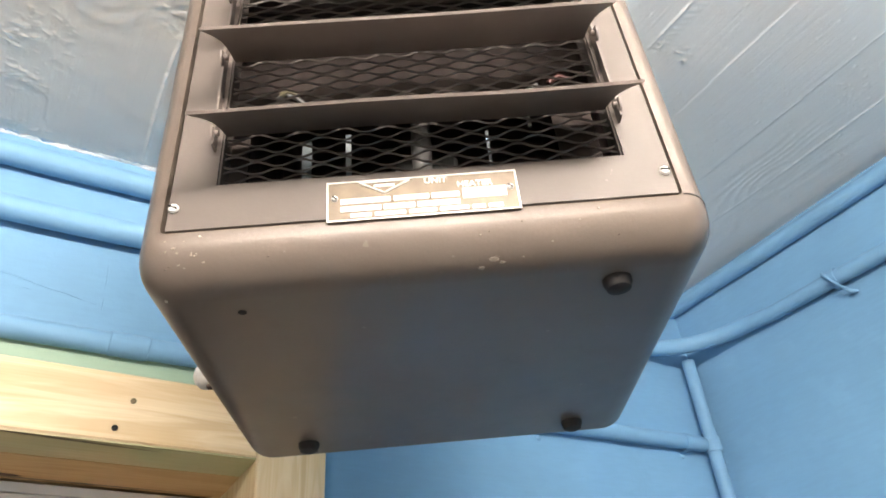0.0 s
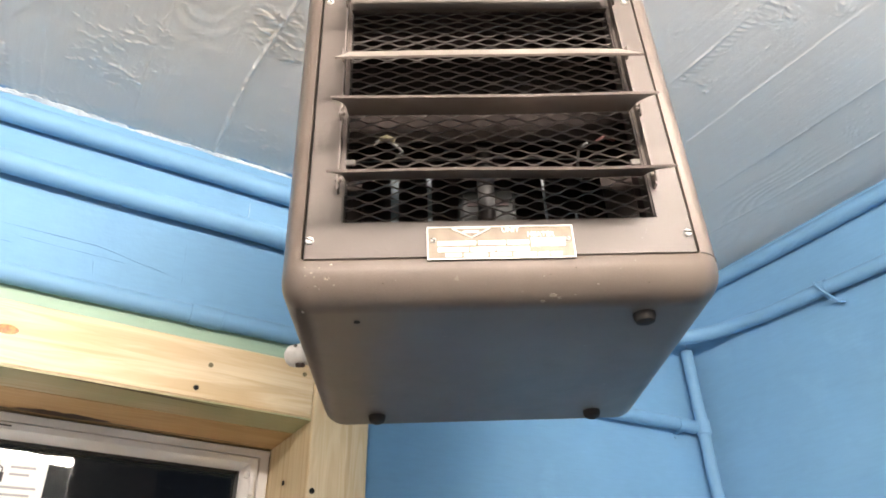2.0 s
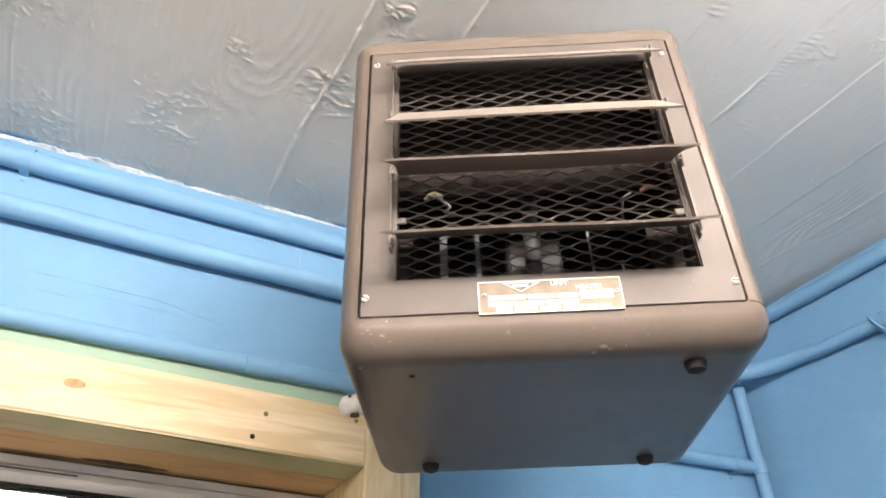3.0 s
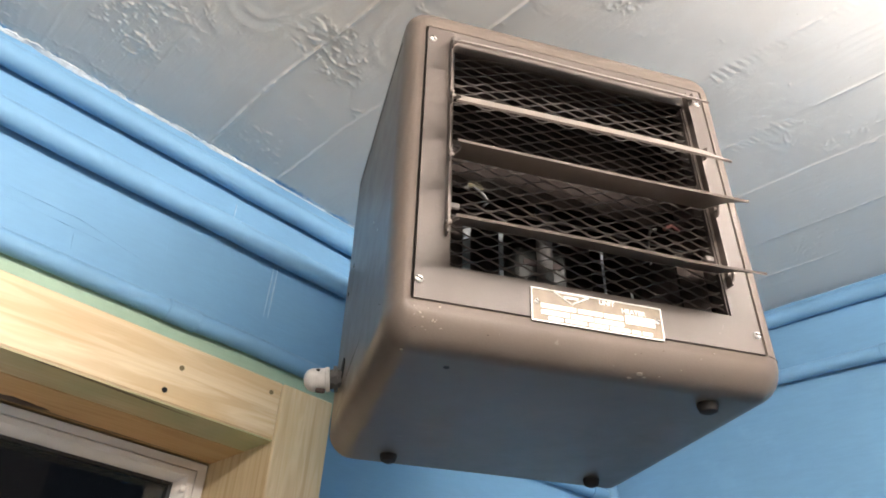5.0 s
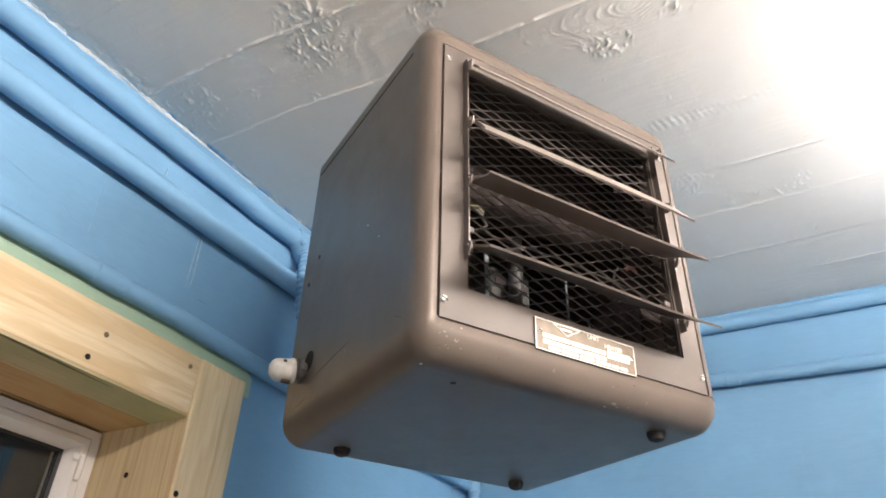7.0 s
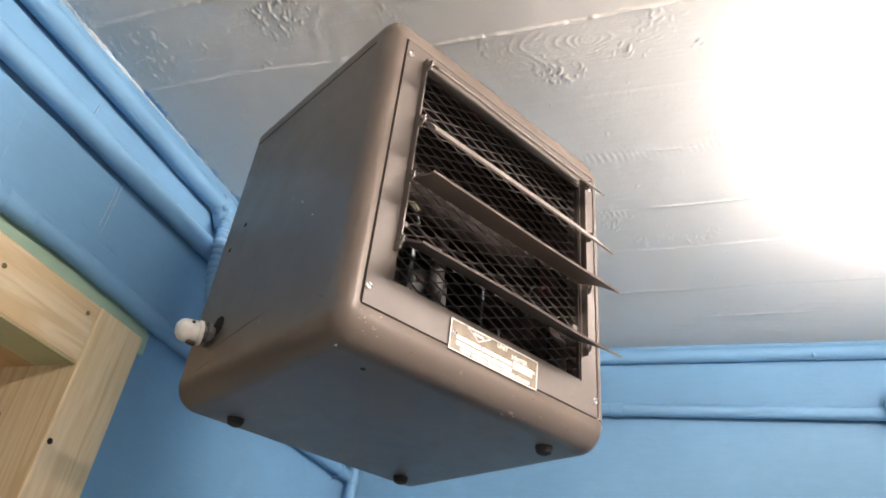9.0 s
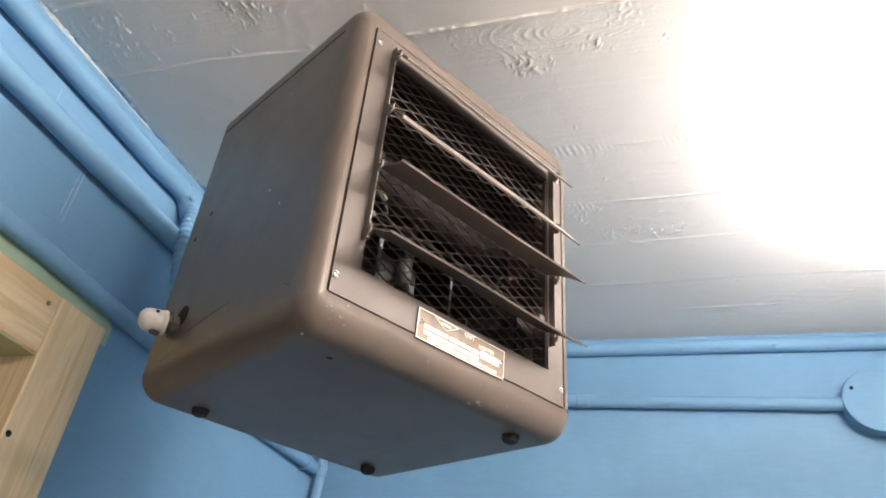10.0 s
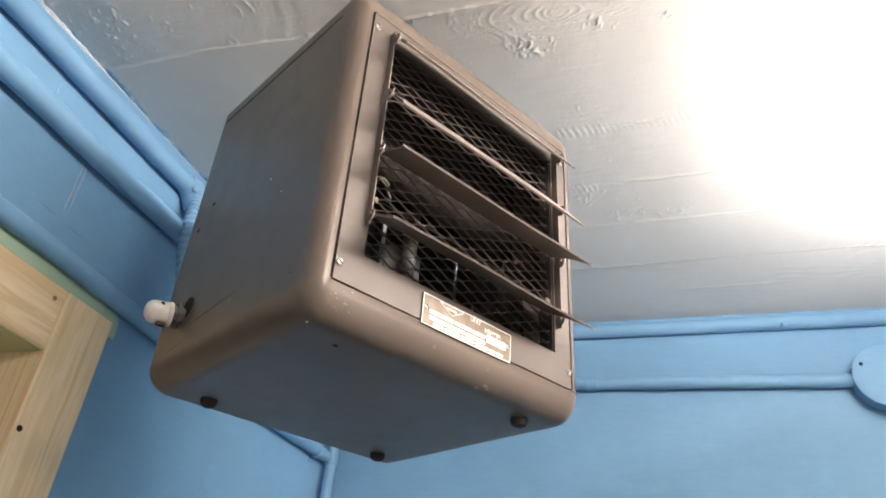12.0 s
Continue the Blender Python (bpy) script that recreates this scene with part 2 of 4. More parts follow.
def revolve(bm, centre, axis, prof, seg=20):
    """A turned piece: prof is (distance along axis, radius)."""
    c, a = Vector(centre), Vector(axis).normalized()
    s = a.orthogonal().normalized()
    u = a.cross(s)
    loops = [[bm.verts.new(c + a * d + (s * math.cos(q) + u * math.sin(q)) * max(rr, 1e-5)) for q in (2 * math.pi * k / seg for k in range(seg))] for d, rr in prof]
    for p, n in zip(loops, loops[1:]):
        for k in range(seg):
            bm.faces.new((p[k], p[(k + 1) % seg], n[(k + 1) % seg], n[k]))
    bm.faces.new(loops[0][::-1])
    bm.faces.new(loops[-1])
    return bm


def wobble(pts, amp, seed):
    return [Vector(p) + noise.noise_vector(Vector(p) * 7 + Vector((seed, 0, 0))) * amp for p in pts]


def line(a, b, n):
    a, b = Vector(a), Vector(b)
    return [a.lerp(b, i / n) for i in range(n + 1)]


def value_noise(x, y, scale, seed):
    """Smooth value noise on arrays."""
    rng = np.random.RandomState(seed)
    g = rng.rand(257, 257)
    xs, ys = x * scale + 61.3, y * scale + 47.9
    i, j = np.floor(xs).astype(int), np.floor(ys).astype(int)
    fx, fy = xs - i, ys - j
    fx, fy = fx * fx * (3 - 2 * fx), fy * fy * (3 - 2 * fy)
    i0, j0, i1, j1 = i % 256, j % 256, (i + 1) % 256, (j + 1) % 256
    return (g[i0, j0] * (1 - fx) + g[i1, j0] * fx) * (1 - fy) + (g[i0, j1] * (1 - fx) + g[i1, j1] * fx) * fy


# ---- ceiling ----
def ceiling_height(x, y):
    """Relief of the board-marked soffit, negative is down."""
    lines = np.array([-0.62, -0.47, -0.33, -0.2, -0.065, 0.072, 0.203, 0.345, 0.485, 0.638, 0.77, 0.932, 1.056, 1.3])
    wig = (value_noise(y, x * 0 + 3, 5, 5) - 0.5) * 0.012
    d = np.abs((x + wig)[:, :, None] - lines[None, None, :])
    k = d.argmin(axis=2)
    dmin = d.min(axis=2)
    board = np.searchsorted(lines, x + wig)
    level = np.random.RandomState(4).rand(20)[board] * 0.0011
    keep = value_noise(x * 0 + k * 3.7, y, 9, 8)
    rough = value_noise(x, y, 130, 9)
    power = np.array([0.5, 0.5, 0.4, 0.4, 0.3, 1.2, 0.9, 0.45, 0.4, 0.6, 1.1, 0.5, 0.45, 0.5])[k]
    power = np.where((k == 10) & (y > 0.08), 0.35, power)
    power = np.where((k == 6) & (y > 0.45), 0.15, power)
    keep = np.where((k == 5) & (y > 0.45), 0.55 + 0.35 * keep, keep)
    keep = np.where((k == 6) & (y < 0.45), 0.45 + 0.4 * keep, keep)
    ridge = power * np.exp(-(dmin / 0.0022) ** 2) * np.clip((keep - 0.36) * 2.0, 0, 1) * (0.0008 + 0.0032 * rough)
    patch = np.clip((value_noise(x, y, 6.5, 21) * 0.65 + value_noise(x, y, 17, 22) * 0.35 - 0.73) * 7, 0, 1)
    centres = ((-0.11, 0.77, 0.07), (-0.065, 0.61, 0.026), (0.136, 0.87, 0.07), (0.292, 0.277, 0.030), (0.271, 0.157, 0.024), (0.274, 0.079, 0.012), (0.125, 0.456, 0.036), (0.19, 0.69, 0.02), (-0.3, 0.86, 0.06), (0.70, 0.40, 0.022), (0.66, 0.20, 0.016), (-0.5, 0.84, 0.06))
    for px, py, pr in centres:
        patch = np.maximum(patch, np.clip((1.25 - np.hypot((x - px) * 1.3, y - py) / pr) * 1.5 + (value_noise(x, y, 26, 23) - 0.5) * 2.4, 0, 1) * (np.hypot(x - px, y - py) < pr * 1.7))
    edge = np.exp(-(((WALL_Y - y) / 0.03) ** 2)) * (0.4 + value_noise(x, y, 20, 71))
    patch = np.maximum(patch, np.clip(edge, 0, 1))
    wx, wy = x + (value_noise(x, y, 60, 33) - 0.5) * 0.012, y + (value_noise(x, y, 55, 34) - 0.5) * 0.012
    n1 = value_noise(wx * 0.65, wy * 1.3, 200, 31) * 0.5 + value_noise(wx * 0.8, wy * 1.2, 330, 32) * 0.35 + value_noise(x, y, 90, 35) * 0.15
    lumps = np.clip((n1 - 0.60) * 9, 0, 1) * 0.00105
    figure = np.abs(np.sin(26 * value_noise(x, y * 0.22, 11, 81) + 5 * value_noise(x, y, 13, 82)))
    grain = figure ** 3 * 0.0003 * np.clip((value_noise(x, y, 3.5, 83) - 0.42) * 4, 0, 1)
    for px, py, pr in ((0.243, 0.235, 0.11),):
        ring = np.hypot((x - px) * 1.9 + (value_noise(x, y, 24, 84) - 0.5) * 0.055, (y - py) * 0.55 + (value_noise(x, y, 16, 85) - 0.5) * 0.085)
        knot_rings = np.abs(np.cos(ring * 330)) ** 5
        grain = np.maximum(grain, knot_rings * 0.0004 * np.clip((1.25 - np.hypot((x - px) * 2.3, y - py) / pr) * 2, 0, 1) * np.clip(value_noise(x, y, 45, 86) * 2.2 - 0.4, 0, 1))
    drip = np.clip(value_noise(x, y, 120, 41) - 0.95, 0, 1) * 0.02
    swell = (value_noise(x, y, 4, 51) - 0.5) * 0.004
    near = np.exp(-(((x - 0.490) / 0.013) ** 4)) * (np.abs(y - 0.10) < 0.16) + np.exp(-(((x - 0.650) / 0.012) ** 4)) * (np.abs(y - 0.34) < 0.13)
    comb = np.clip(value_noise(x * 0, y, 7, 61) + 0.1, 0, 0.6) * near * np.abs(np.sin((y + x * 0.3) * 310 + 3 * value_noise(x, y, 20, 62))) ** 2 * 0.0007
    return swell + level - ridge - patch * lumps - drip - comb - grain


def build_ceiling():
    x0, x1, y0, y1, step = -0.66, WALL_X, -0.46, WALL_Y, 0.0017
    nx, ny = int((x1 - x0) / step), int((y1 - y0) / step)
    xs, ys = np.linspace(x0, x1, nx), np.linspace(y0, y1, ny)
    gx, gy = np.meshgrid(xs, ys, indexing="ij")
    fade = np.clip(np.minimum(gx - x0, gy - y0) / 0.05, 0, 1)
    gz = CEIL + ceiling_height(gx, gy) * fade
    verts = np.stack([gx, gy, gz], axis=2).reshape(-1, 3)
    a = (np.arange(nx - 1)[:, None] * ny + np.arange(ny - 1)[None, :]).reshape(-1)
    faces = np.stack([a, a + 1, a + ny + 1, a + ny], axis=1)
    base = len(verts)
    X0, Y0 = BACK_X, BACK_Y
    extra, quads = [], []

    def flat(ax, bx, ay, by, z):
        n = base + len(extra)
        extra.extend([(ax, ay, z), (ax, by, z), (bx, by, z), (bx, ay, z)])
        quads.append((n, n + 1, n + 2, n + 3))

    flat(X0, x0, Y0, WALL_Y, CEIL)
    flat(x0, WALL_X, Y0, y0, CEIL)
    flat(X0 - 0.2, WALL_X + 0.2, Y0 - 0.2, WALL_Y + 0.3, CEIL + 0.16)
    me = bpy.data.meshes.new("ceiling")
    me.from_pydata(np.concatenate([verts, np.array(extra)]).tolist(), [], faces.tolist() + quads)
    me.materials.append(M_CEIL)
    me.polygons.foreach_set("use_smooth", [True] * len(me.polygons))
    tagged(new("ceiling", me), "off-white painted board-marked concrete ceiling, rough and flaking", "ceiling", kind="structure")


build_ceiling()

# ---- floor and walls ----
tagged(link_mesh("floor", boxed(BACK_X - 0.2, WALL_X + 0.2, BACK_Y - 0.2, WALL_Y + 0.3, -0.1, 0), M_FLOOR), "plain grey-brown floor", "floor", kind="structure")

WIN_L, WIN_R, WIN_B, WIN_T = -1.02, 0.368, 0.90, 2.022
bm = bmesh.new()
for x0, x1, z0, z1 in ((BACK_X, WIN_L, 0, CEIL + 0.02), (WIN_R - 0.03, WALL_X + 0.2, 0, CEIL + 0.02), (WIN_L, WIN_R - 0.03, WIN_T, CEIL + 0.02), (WIN_L, WIN_R - 0.03, 0, WIN_B)):
    box(bm, x0, x1, WALL_Y, WALL_Y + 0.25, z0, z1)
wall_north = tagged(link_mesh("wall_north", bm, M_BLUE, smooth=False), "sky-blue gloss-painted masonry wall round the window", "wall", kind="structure")
tagged(link_mesh("wall_east", boxed(WALL_X, WALL_X + 0.2, BACK_Y, WALL_Y, 0, CEIL + 0.02), M_BLUE), "sky-blue gloss-painted masonry wall", "wall", kind="structure")
# white tone and distance of these two unseen walls set the bounced light
tagged(link_mesh("wall_south", boxed(BACK_X - 0.2, WALL_X + 0.2, BACK_Y - 0.2, BACK_Y, 0, CEIL + 0.02), M_PLAIN), "plain white painted wall, unseen, closing the room", "wall", kind="structure")
tagged(link_mesh("wall_west", boxed(BACK_X - 0.2, BACK_X, BACK_Y, WALL_Y + 0.25, 0, CEIL + 0.02), M_PLAIN), "plain white painted wall, unseen, closing the room", "wall", kind="structure")

# old runs and ridges under the paint
for pts, r in (
    (line((0.237, WALL_Y, 2.222), (0.240, WALL_Y, 2.122), 12), 0.0022),
    (line((-0.26, WALL_Y, 2.153), (-0.07, WALL_Y, 2.148), 10) + line((-0.05, WALL_Y, 2.144), (0.05, WALL_Y, 2.124), 8), 0.0024),
    (line((-0.20, WALL_Y, 2.136), (0.03, WALL_Y, 2.128), 14), 0.0018),
    (line((-0.30, WALL_Y, 2.128), (-0.16, WALL_Y, 2.122), 8), 0.0022),
    (line((0.055, WALL_Y, 2.205), (0.06, WALL_Y, 2.09), 10), 0.0013),
    (line((0.145, WALL_Y, 2.29), (0.146, WALL_Y, 2.255), 6), 0.0016),
    (line((0.15, WALL_Y, 2.118), (0.30, WALL_Y, 2.110), 12), 0.0014),
    (line((-0.07, WALL_Y, 2.132), (-0.065, WALL_Y, 2.10), 6), 0.0016),
):
    part("paint_ridge", sweep(bmesh.new(), [p + Vector((0, 0.0004, 0)) + noise.noise_vector(p * 60) * 0.0014 for p in pts], [r * 0.62 * (0.25 + 0.75 * math.sin(math.pi * (i + 0.5) / len(pts))) for i in range(len(pts))], 8), M_BLUE, wall_north)

for x0, x1, r in ((0.2325, 0.2355, 0.0011), (0.2405, 0.2425, 0.0013), (0.146, 0.1465, 0.0009)):
    pts = line((x1, WALL_Y, 2.218), (x0, WALL_Y, 2.122), 12) if x0 > 0.2 else line((x1, WALL_Y, 2.295), (x0, WALL_Y, 2.258), 12)
    part("paint_scuff", sweep(bmesh.new(), pts, [r * (0.2 + math.sin(math.pi * (i + 0.5) / 13)) for i in range(13)], 6), M_SCUFF, wall_north, "pale scuffed paint line")

# old green paint left bare above the window head
bm = bmesh.new()
n = 90
top, bot = [], []
for i in range(n + 1):
    x = -1.1 + (0.40 + 1.1) * i / n
    zt = 2.057 + 0.022 * max(0, 0.22 - x) + 0.004 * noise.noise(Vector((x * 9, 2, 0))) + 0.003 * noise.noise(Vector((x * 33, 5, 0)))
    if x > 0.36:
        zt -= (x - 0.36) * 0.6
    top.append([bm.verts.new((x, WALL_Y - d, zt)) for d in (0.004, -0.002)])
    bot.append([bm.verts.new((x, WALL_Y - d, 2.0)) for d in (0.004, -0.002)])
for i in range(n):
    bm.faces.new((bot[i][0], bot[i + 1][0], top[i + 1][0], top[i][0]))
    bm.faces.new((top[i][0], top[i + 1][0], top[i + 1][1], top[i][1]))
    bm.faces.new((bot[i][1], bot[i + 1][1], bot[i + 1][0], bot[i][0]))
bm.faces.new((bot[n][0], bot[n][1], top[n][1], top[n][0]))
tagged(link_mesh("trim_green_band", bm, M_GREEN), "strip of old pale green paint above window head", "paint band", kind="structure")

# ragged plaster fillet where ceiling and window wall meet
def ragged(x, k):
    return 0.5 + 0.5 * noise.noise(Vector((x * 14, k, 1))) + 0.5 * noise.noise(Vector((x * 55, k, 2))) + 0.35 * noise.noise(Vector((x * 170, k, 3)))


bm = bmesh.new()
rows = []
for i in range(1100):
    x = -0.95 + 2.13 * i / 1099
    thin = 1 - 0.8 * max(0.0, min(1.0, (x - 0.05) / 0.15))  # overpainted towards the corner
    w, h = 0.001 + 0.0085 * thin * max(0, ragged(x, 0.5)), 0.001 + 0.0042 * thin * max(0, ragged(x, 4.5))
    lump = 0.0025 * noise.noise(Vector((x * 120, 8, 0)))
    rows.append([bm.verts.new(p) for p in ((x, WALL_Y - w, CEIL + 0.003), (x, WALL_Y - w + 0.001, CEIL - 0.002 + lump * 0.4), (x, WALL_Y - w * 0.5, CEIL - h * 0.6 - abs(lump)), (x, WALL_Y - 0.0015, CEIL - h - 0.001), (x, WALL_Y + 0.001, CEIL - h - 0.0015))])
for p, q in zip(rows, rows[1:]):
    for k in range(4):
        bm.faces.new((p[k], p[k + 1], q[k + 1], q[k]))
tagged(link_mesh("trim_plaster_fillet", bm, M_FLAKE), "ragged chipped white plaster edge between ceiling and wall", "plaster edge", kind="structure")

# ---- window in the north wall ----
window = tagged(new("window_1"), "white plastic window in a fresh pine lining, dark outside", "window", kind="structure")
window.matrix_basis = Matrix.Translation((0.273, 0, 1.929)) @ pose(0, 0, 0, 0, 1.6, 0) @ Matrix.Translation((-0.273, 0, -1.929))  # set out of level
JAMB_L, JAMB_R, SOFFIT = -0.925, 0.273, 1.929
head = part("head_board", boxed(JAMB_L, JAMB_R, WOOD_Y, 1.20, SOFFIT, WIN_T - 0.006, bevel=0.002), M_PINE_X, window, "knotty fresh pine head board")
part("soffit_lining", boxed(JAMB_L, JAMB_R, WOOD_Y + 0.0015, 0.982, SOFFIT - 0.0025, SOFFIT - 0.0005), M_PINE_SAGE, head, "greenish weathered pine soffit strip")
part("soffit_lining", boxed(JAMB_L, JAMB_R, 0.9825, 1.079, SOFFIT - 0.0032, SOFFIT - 0.0005), M_PINE_SOFFIT, head, "orange-brown stained pine soffit strip")
jamb = part("jamb", boxed(JAMB_R + 0.0005, WIN_R, WOOD_Y - 0.002, 1.20, WIN_B, WIN_T - 0.006, bevel=0.002), M_PINE_Z, window, "pale pine jamb with yellow streaks")
jamb_l = part("jamb", boxed(WIN_L, JAMB_L - 0.0005, WOOD_Y - 0.002, 1.20, WIN_B, WIN_T - 0.006, bevel=0.002), M_PINE_Z, window)
part("sill_board", boxed(JAMB_L, JAMB_R, WOOD_Y - 0.03, 1.20, WIN_B, WIN_B + 0.03, bevel=0.003), M_PINE_X, window)


def lens(cx, cy, length, width, slant, z):
    """A thin flat stain with ragged pointed ends, facing down."""
    bm = bmesh.new()
    a, b = [], []
    for i in range(25):
        s = i / 24
        w = width * math.sin(math.pi * s) ** 0.7 * (0.75 + 0.5 * noise.noise(Vector((s * 9, cx * 20, 0)))) + 0.0001
        x, y = cx + (s - 0.5) * length, cy + (s - 0.5) * slant
        a.append(bm.verts.new((x, y - w, z)))
        b.append(bm.verts.new((x, y + w, z)))
    for i in range(24):
        bm.faces.new((a[i], b[i], b[i + 1], a[i + 1]))
    return bm


part("resin_streak", lens(0.05, 0.9155, 0.21, 0.0035, 0.012, SOFFIT - 0.0029), M_STAIN, head, "dark resin streak")
part("resin_streak", lens(-0.045, 0.911, 0.045, 0.0022, 0.001, SOFFIT - 0.0029), M_DARKSTAIN, head)
part("damp_stain", lens(-0.05, 1.062, 0.13, 0.014, 0.0, SOFFIT - 0.0036), M_DARKSTAIN, head, "dark brown damp stain")
part("damp_stain", lens(-0.3, 1.07, 1.1, 0.006, 0.0, SOFFIT - 0.0035), M_STAIN, head)


def hole(x, y, z, r, axis, parent, filled=False):
    d = revolve(bmesh.new(), (x, y, z), axis, [(0, r), (0.0008, r), (0.0008, r * 0.6), (-0.001, r * 0.5)], 14)
    s = part("screw_hole", d, M_STAIN if filled else M_DARK, parent, "brown screw hole" if filled else "dark countersunk screw hole")
    return s


for x, z, r in ((0.112, 1.981, 0.0036), (0.097, 1.944, 0.0038), (0.255, 1.996, 0.0034), (-0.42, 1.985, 0.0042), (-0.43, 1.95, 0.0042)):
    hole(x, WOOD_Y - 0.0002, z, r, (0, -1, 0), head, z > 1.97)
hole(0.282, WOOD_Y - 0.0022, 1.823, 0.0042, (0, -1, 0), jamb)
hole(JAMB_R, 1.004, 1.855, 0.004, (-1, 0, 0), jamb)
knot = revolve(bmesh.new(), (-0.149, WOOD_Y + 0.001, 1.975), (0, -1, 0), [(0, 0.011), (0.0014, 0.0105), (0.0017, 0.008), (0.0016, 0.0)], 20)
bmesh.ops.transform(knot, matrix=Matrix.Translation((-0.149, 0, 1.975)) @ Matrix.Diagonal((1.3, 1, 0.62, 1)) @ Matrix.Translation((0.149, 0, -1.975)), verts=knot.verts)
part("knot", knot, M_KNOT, head, "orange-brown pine knot")


def frame_ring(steps, xl, xr, zb, zt, head_share=1.0):
    """A mitred frame: steps of (inset, y)."""
    bm = bmesh.new()
    loops = []
    for i, y in steps:
        loops.append([bm.verts.new(p) for p in ((xl + i, y, zb + i), (xr - i, y, zb + i), (xr - i, y, zt - i * head_share), (xl + i, y, zt - i * head_share))])
    for a, b in zip(loops, loops[1:]):
        for k in range(4):
            bm.faces.new((a[k], a[(k + 1) % 4], b[(k + 1) % 4], b[k]))
    return bm


XL, XR, ZB, ZT = JAMB_L + 0.002, JAMB_R + 0.0, WIN_B + 0.032, SOFFIT - 0.005
part("outer_frame", frame_ring([(0, 1.14), (0, 1.083), (0.002, 1.080), (0.017, 1.079), (0.0185, 1.082), (0.019, 1.12)], XL, XR, ZB, ZT, 0.8), M_UPVC, window, "white plastic outer frame")
sash = part("sash", frame_ring([(0.0205, 1.12), (0.0205, 1.076), (0.0225, 1.0735), (0.033, 1.0735), (0.037, 1.077), (0.044, 1.093), (0.045, 1.12)], XL, XR, ZB, ZT, 0.8), M_UPVC, window, "white plastic sash")
part("gasket", frame_ring([(0.0452, 1.118), (0.0442, 1.096), (0.049, 1.0985), (0.049, 1.112)], XL, XR, ZB, ZT, 0.8), M_GASKET, sash, "black rubber glazing gasket")
pane = part("pane", boxed(XL + 0.046, XR - 0.046, 1.101, 1.105, ZB + 0.046, ZT - 0.037), M_GLASS, window, "dark reflective window glass")
part("vent_slot", boxed(-0.36, -0.11, 1.0715, 1.0733, ZT - 0.0225, ZT - 0.021), M_GASKET, sash)
catch = part("catch", boxed(XR - 0.034, XR - 0.026, 1.066, 1.0735, 1.845, 1.882, bevel=0.002), M_UPVC, sash, "white plastic corner catch")
part("catch_tip", boxed(XR - 0.044, XR - 0.034, 1.068, 1.0735, 1.872, 1.882, bevel=0.002), M_UPVC, sash)

notice = tagged(new("notice"), "white printed paper notice on the window glass", "notice")
part("sheet", boxed(-0.26, -0.05, 1.0992, 1.1006, 1.58, 1.873), M_PAPER, notice)
icon = boxed(-0.118, -0.104, 1.0985, 1.0990, 1.842, 1.855)
sweep(icon, [(-0.115, 1.0987, 1.855), (-0.115, 1.0987, 1.861), (-0.111, 1.0987, 1.864), (-0.107, 1.0987, 1.861), (-0.107, 1.0987, 1.855)], 0.0011, 6)
part("symbol", icon, M_DARKINK, notice, "black printed symbol")
for i, (x0, x1) in enumerate(((-0.097, -0.065), (-0.097, -0.072), (-0.118, -0.06), (-0.118, -0.066), (-0.118, -0.058), (-0.118, -0.075))):
    z = (1.862, 1.852, 1.834, 1.824, 1.814, 1.804)[i]
    part("printed_line", boxed(x0, x1, 1.0985, 1.0990, z, z + 0.003), M_INK, notice)

# ---- conduits on the walls ----
def coupling(parent, at, along, r, length=0.05):
    a = Vector(along).normalized()
    part("coupling", revolve(bmesh.new(), Vector(at) - a * length / 2, a, [(0, r * 0.8), (0, r), (0.002, r + 0.0015), (length - 0.002, r + 0.0015), (length, r), (length, r * 0.8)], 18), M_PIPE, parent)


def saddle(parent, at, along, r, wall):
    """A spacer saddle: a strap over the pipe and two lugs on the wall."""
    a, w = Vector(along).normalized(), Vector(wall).normalized()
    u = a.cross(w)
    bm = bmesh.new()
    c = Vector(at)
    prev = None
    prof = [(-r - 0.013, r), (-r - 0.003, r)] + [((r + 0.002) * -math.cos(q), -(r + 0.002) * math.sin(q)) for q in (0.1 + 2.94 * i / 10 for i in range(11))] + [(r + 0.003, r), (r + 0.013, r)]
    for s, d in prof:
        p = c + u * s + w * d
        ring = [bm.verts.new(p + a * h + w * t) for h, t in ((-0.007, 0), (0.007, 0), (0.007, 0.002), (-0.007, 0.002))]
        if prev:
            for k in range(4):
                bm.faces.new((prev[k], prev[(k + 1) % 4], ring[(k + 1) % 4], ring[k]))
        else:
            bm.faces.new(ring)
        prev = ring
    bm.faces.new(prev)
    sd = part("saddle_clip", bm, M_PIPE, parent, "paint-clogged pipe clip")
    part("clip_screw", revolve(bmesh.new(), c - u * (r + 0.009) + w * (r - 0.0005), -w, [(0, 0.0045), (0.002, 0.0042), (0.0035, 0.002), (0.0036, 0)], 12), M_PIPE, sd)


P1Y, P2Y, P3Y = WALL_Y - 0.016, WALL_Y - 0.019, WALL_Y - 0.014
# highest run, ending in a fitting behind the heater
run_top = tagged(new("conduit"), "blue-painted steel conduit run under the ceiling", "conduit", "wall conduits")
part("pipe", sweep(bmesh.new(), wobble(line((BACK_X, P1Y, 2.352), (0.47, P1Y, 2.318), 60), 0.002, 1), 0.0175, 16), M_PIPE, run_top)
saddle(run_top, (-0.294, P1Y, 2.330), (1, 0, -0.0156), 0.0175, (0, 1, 0))
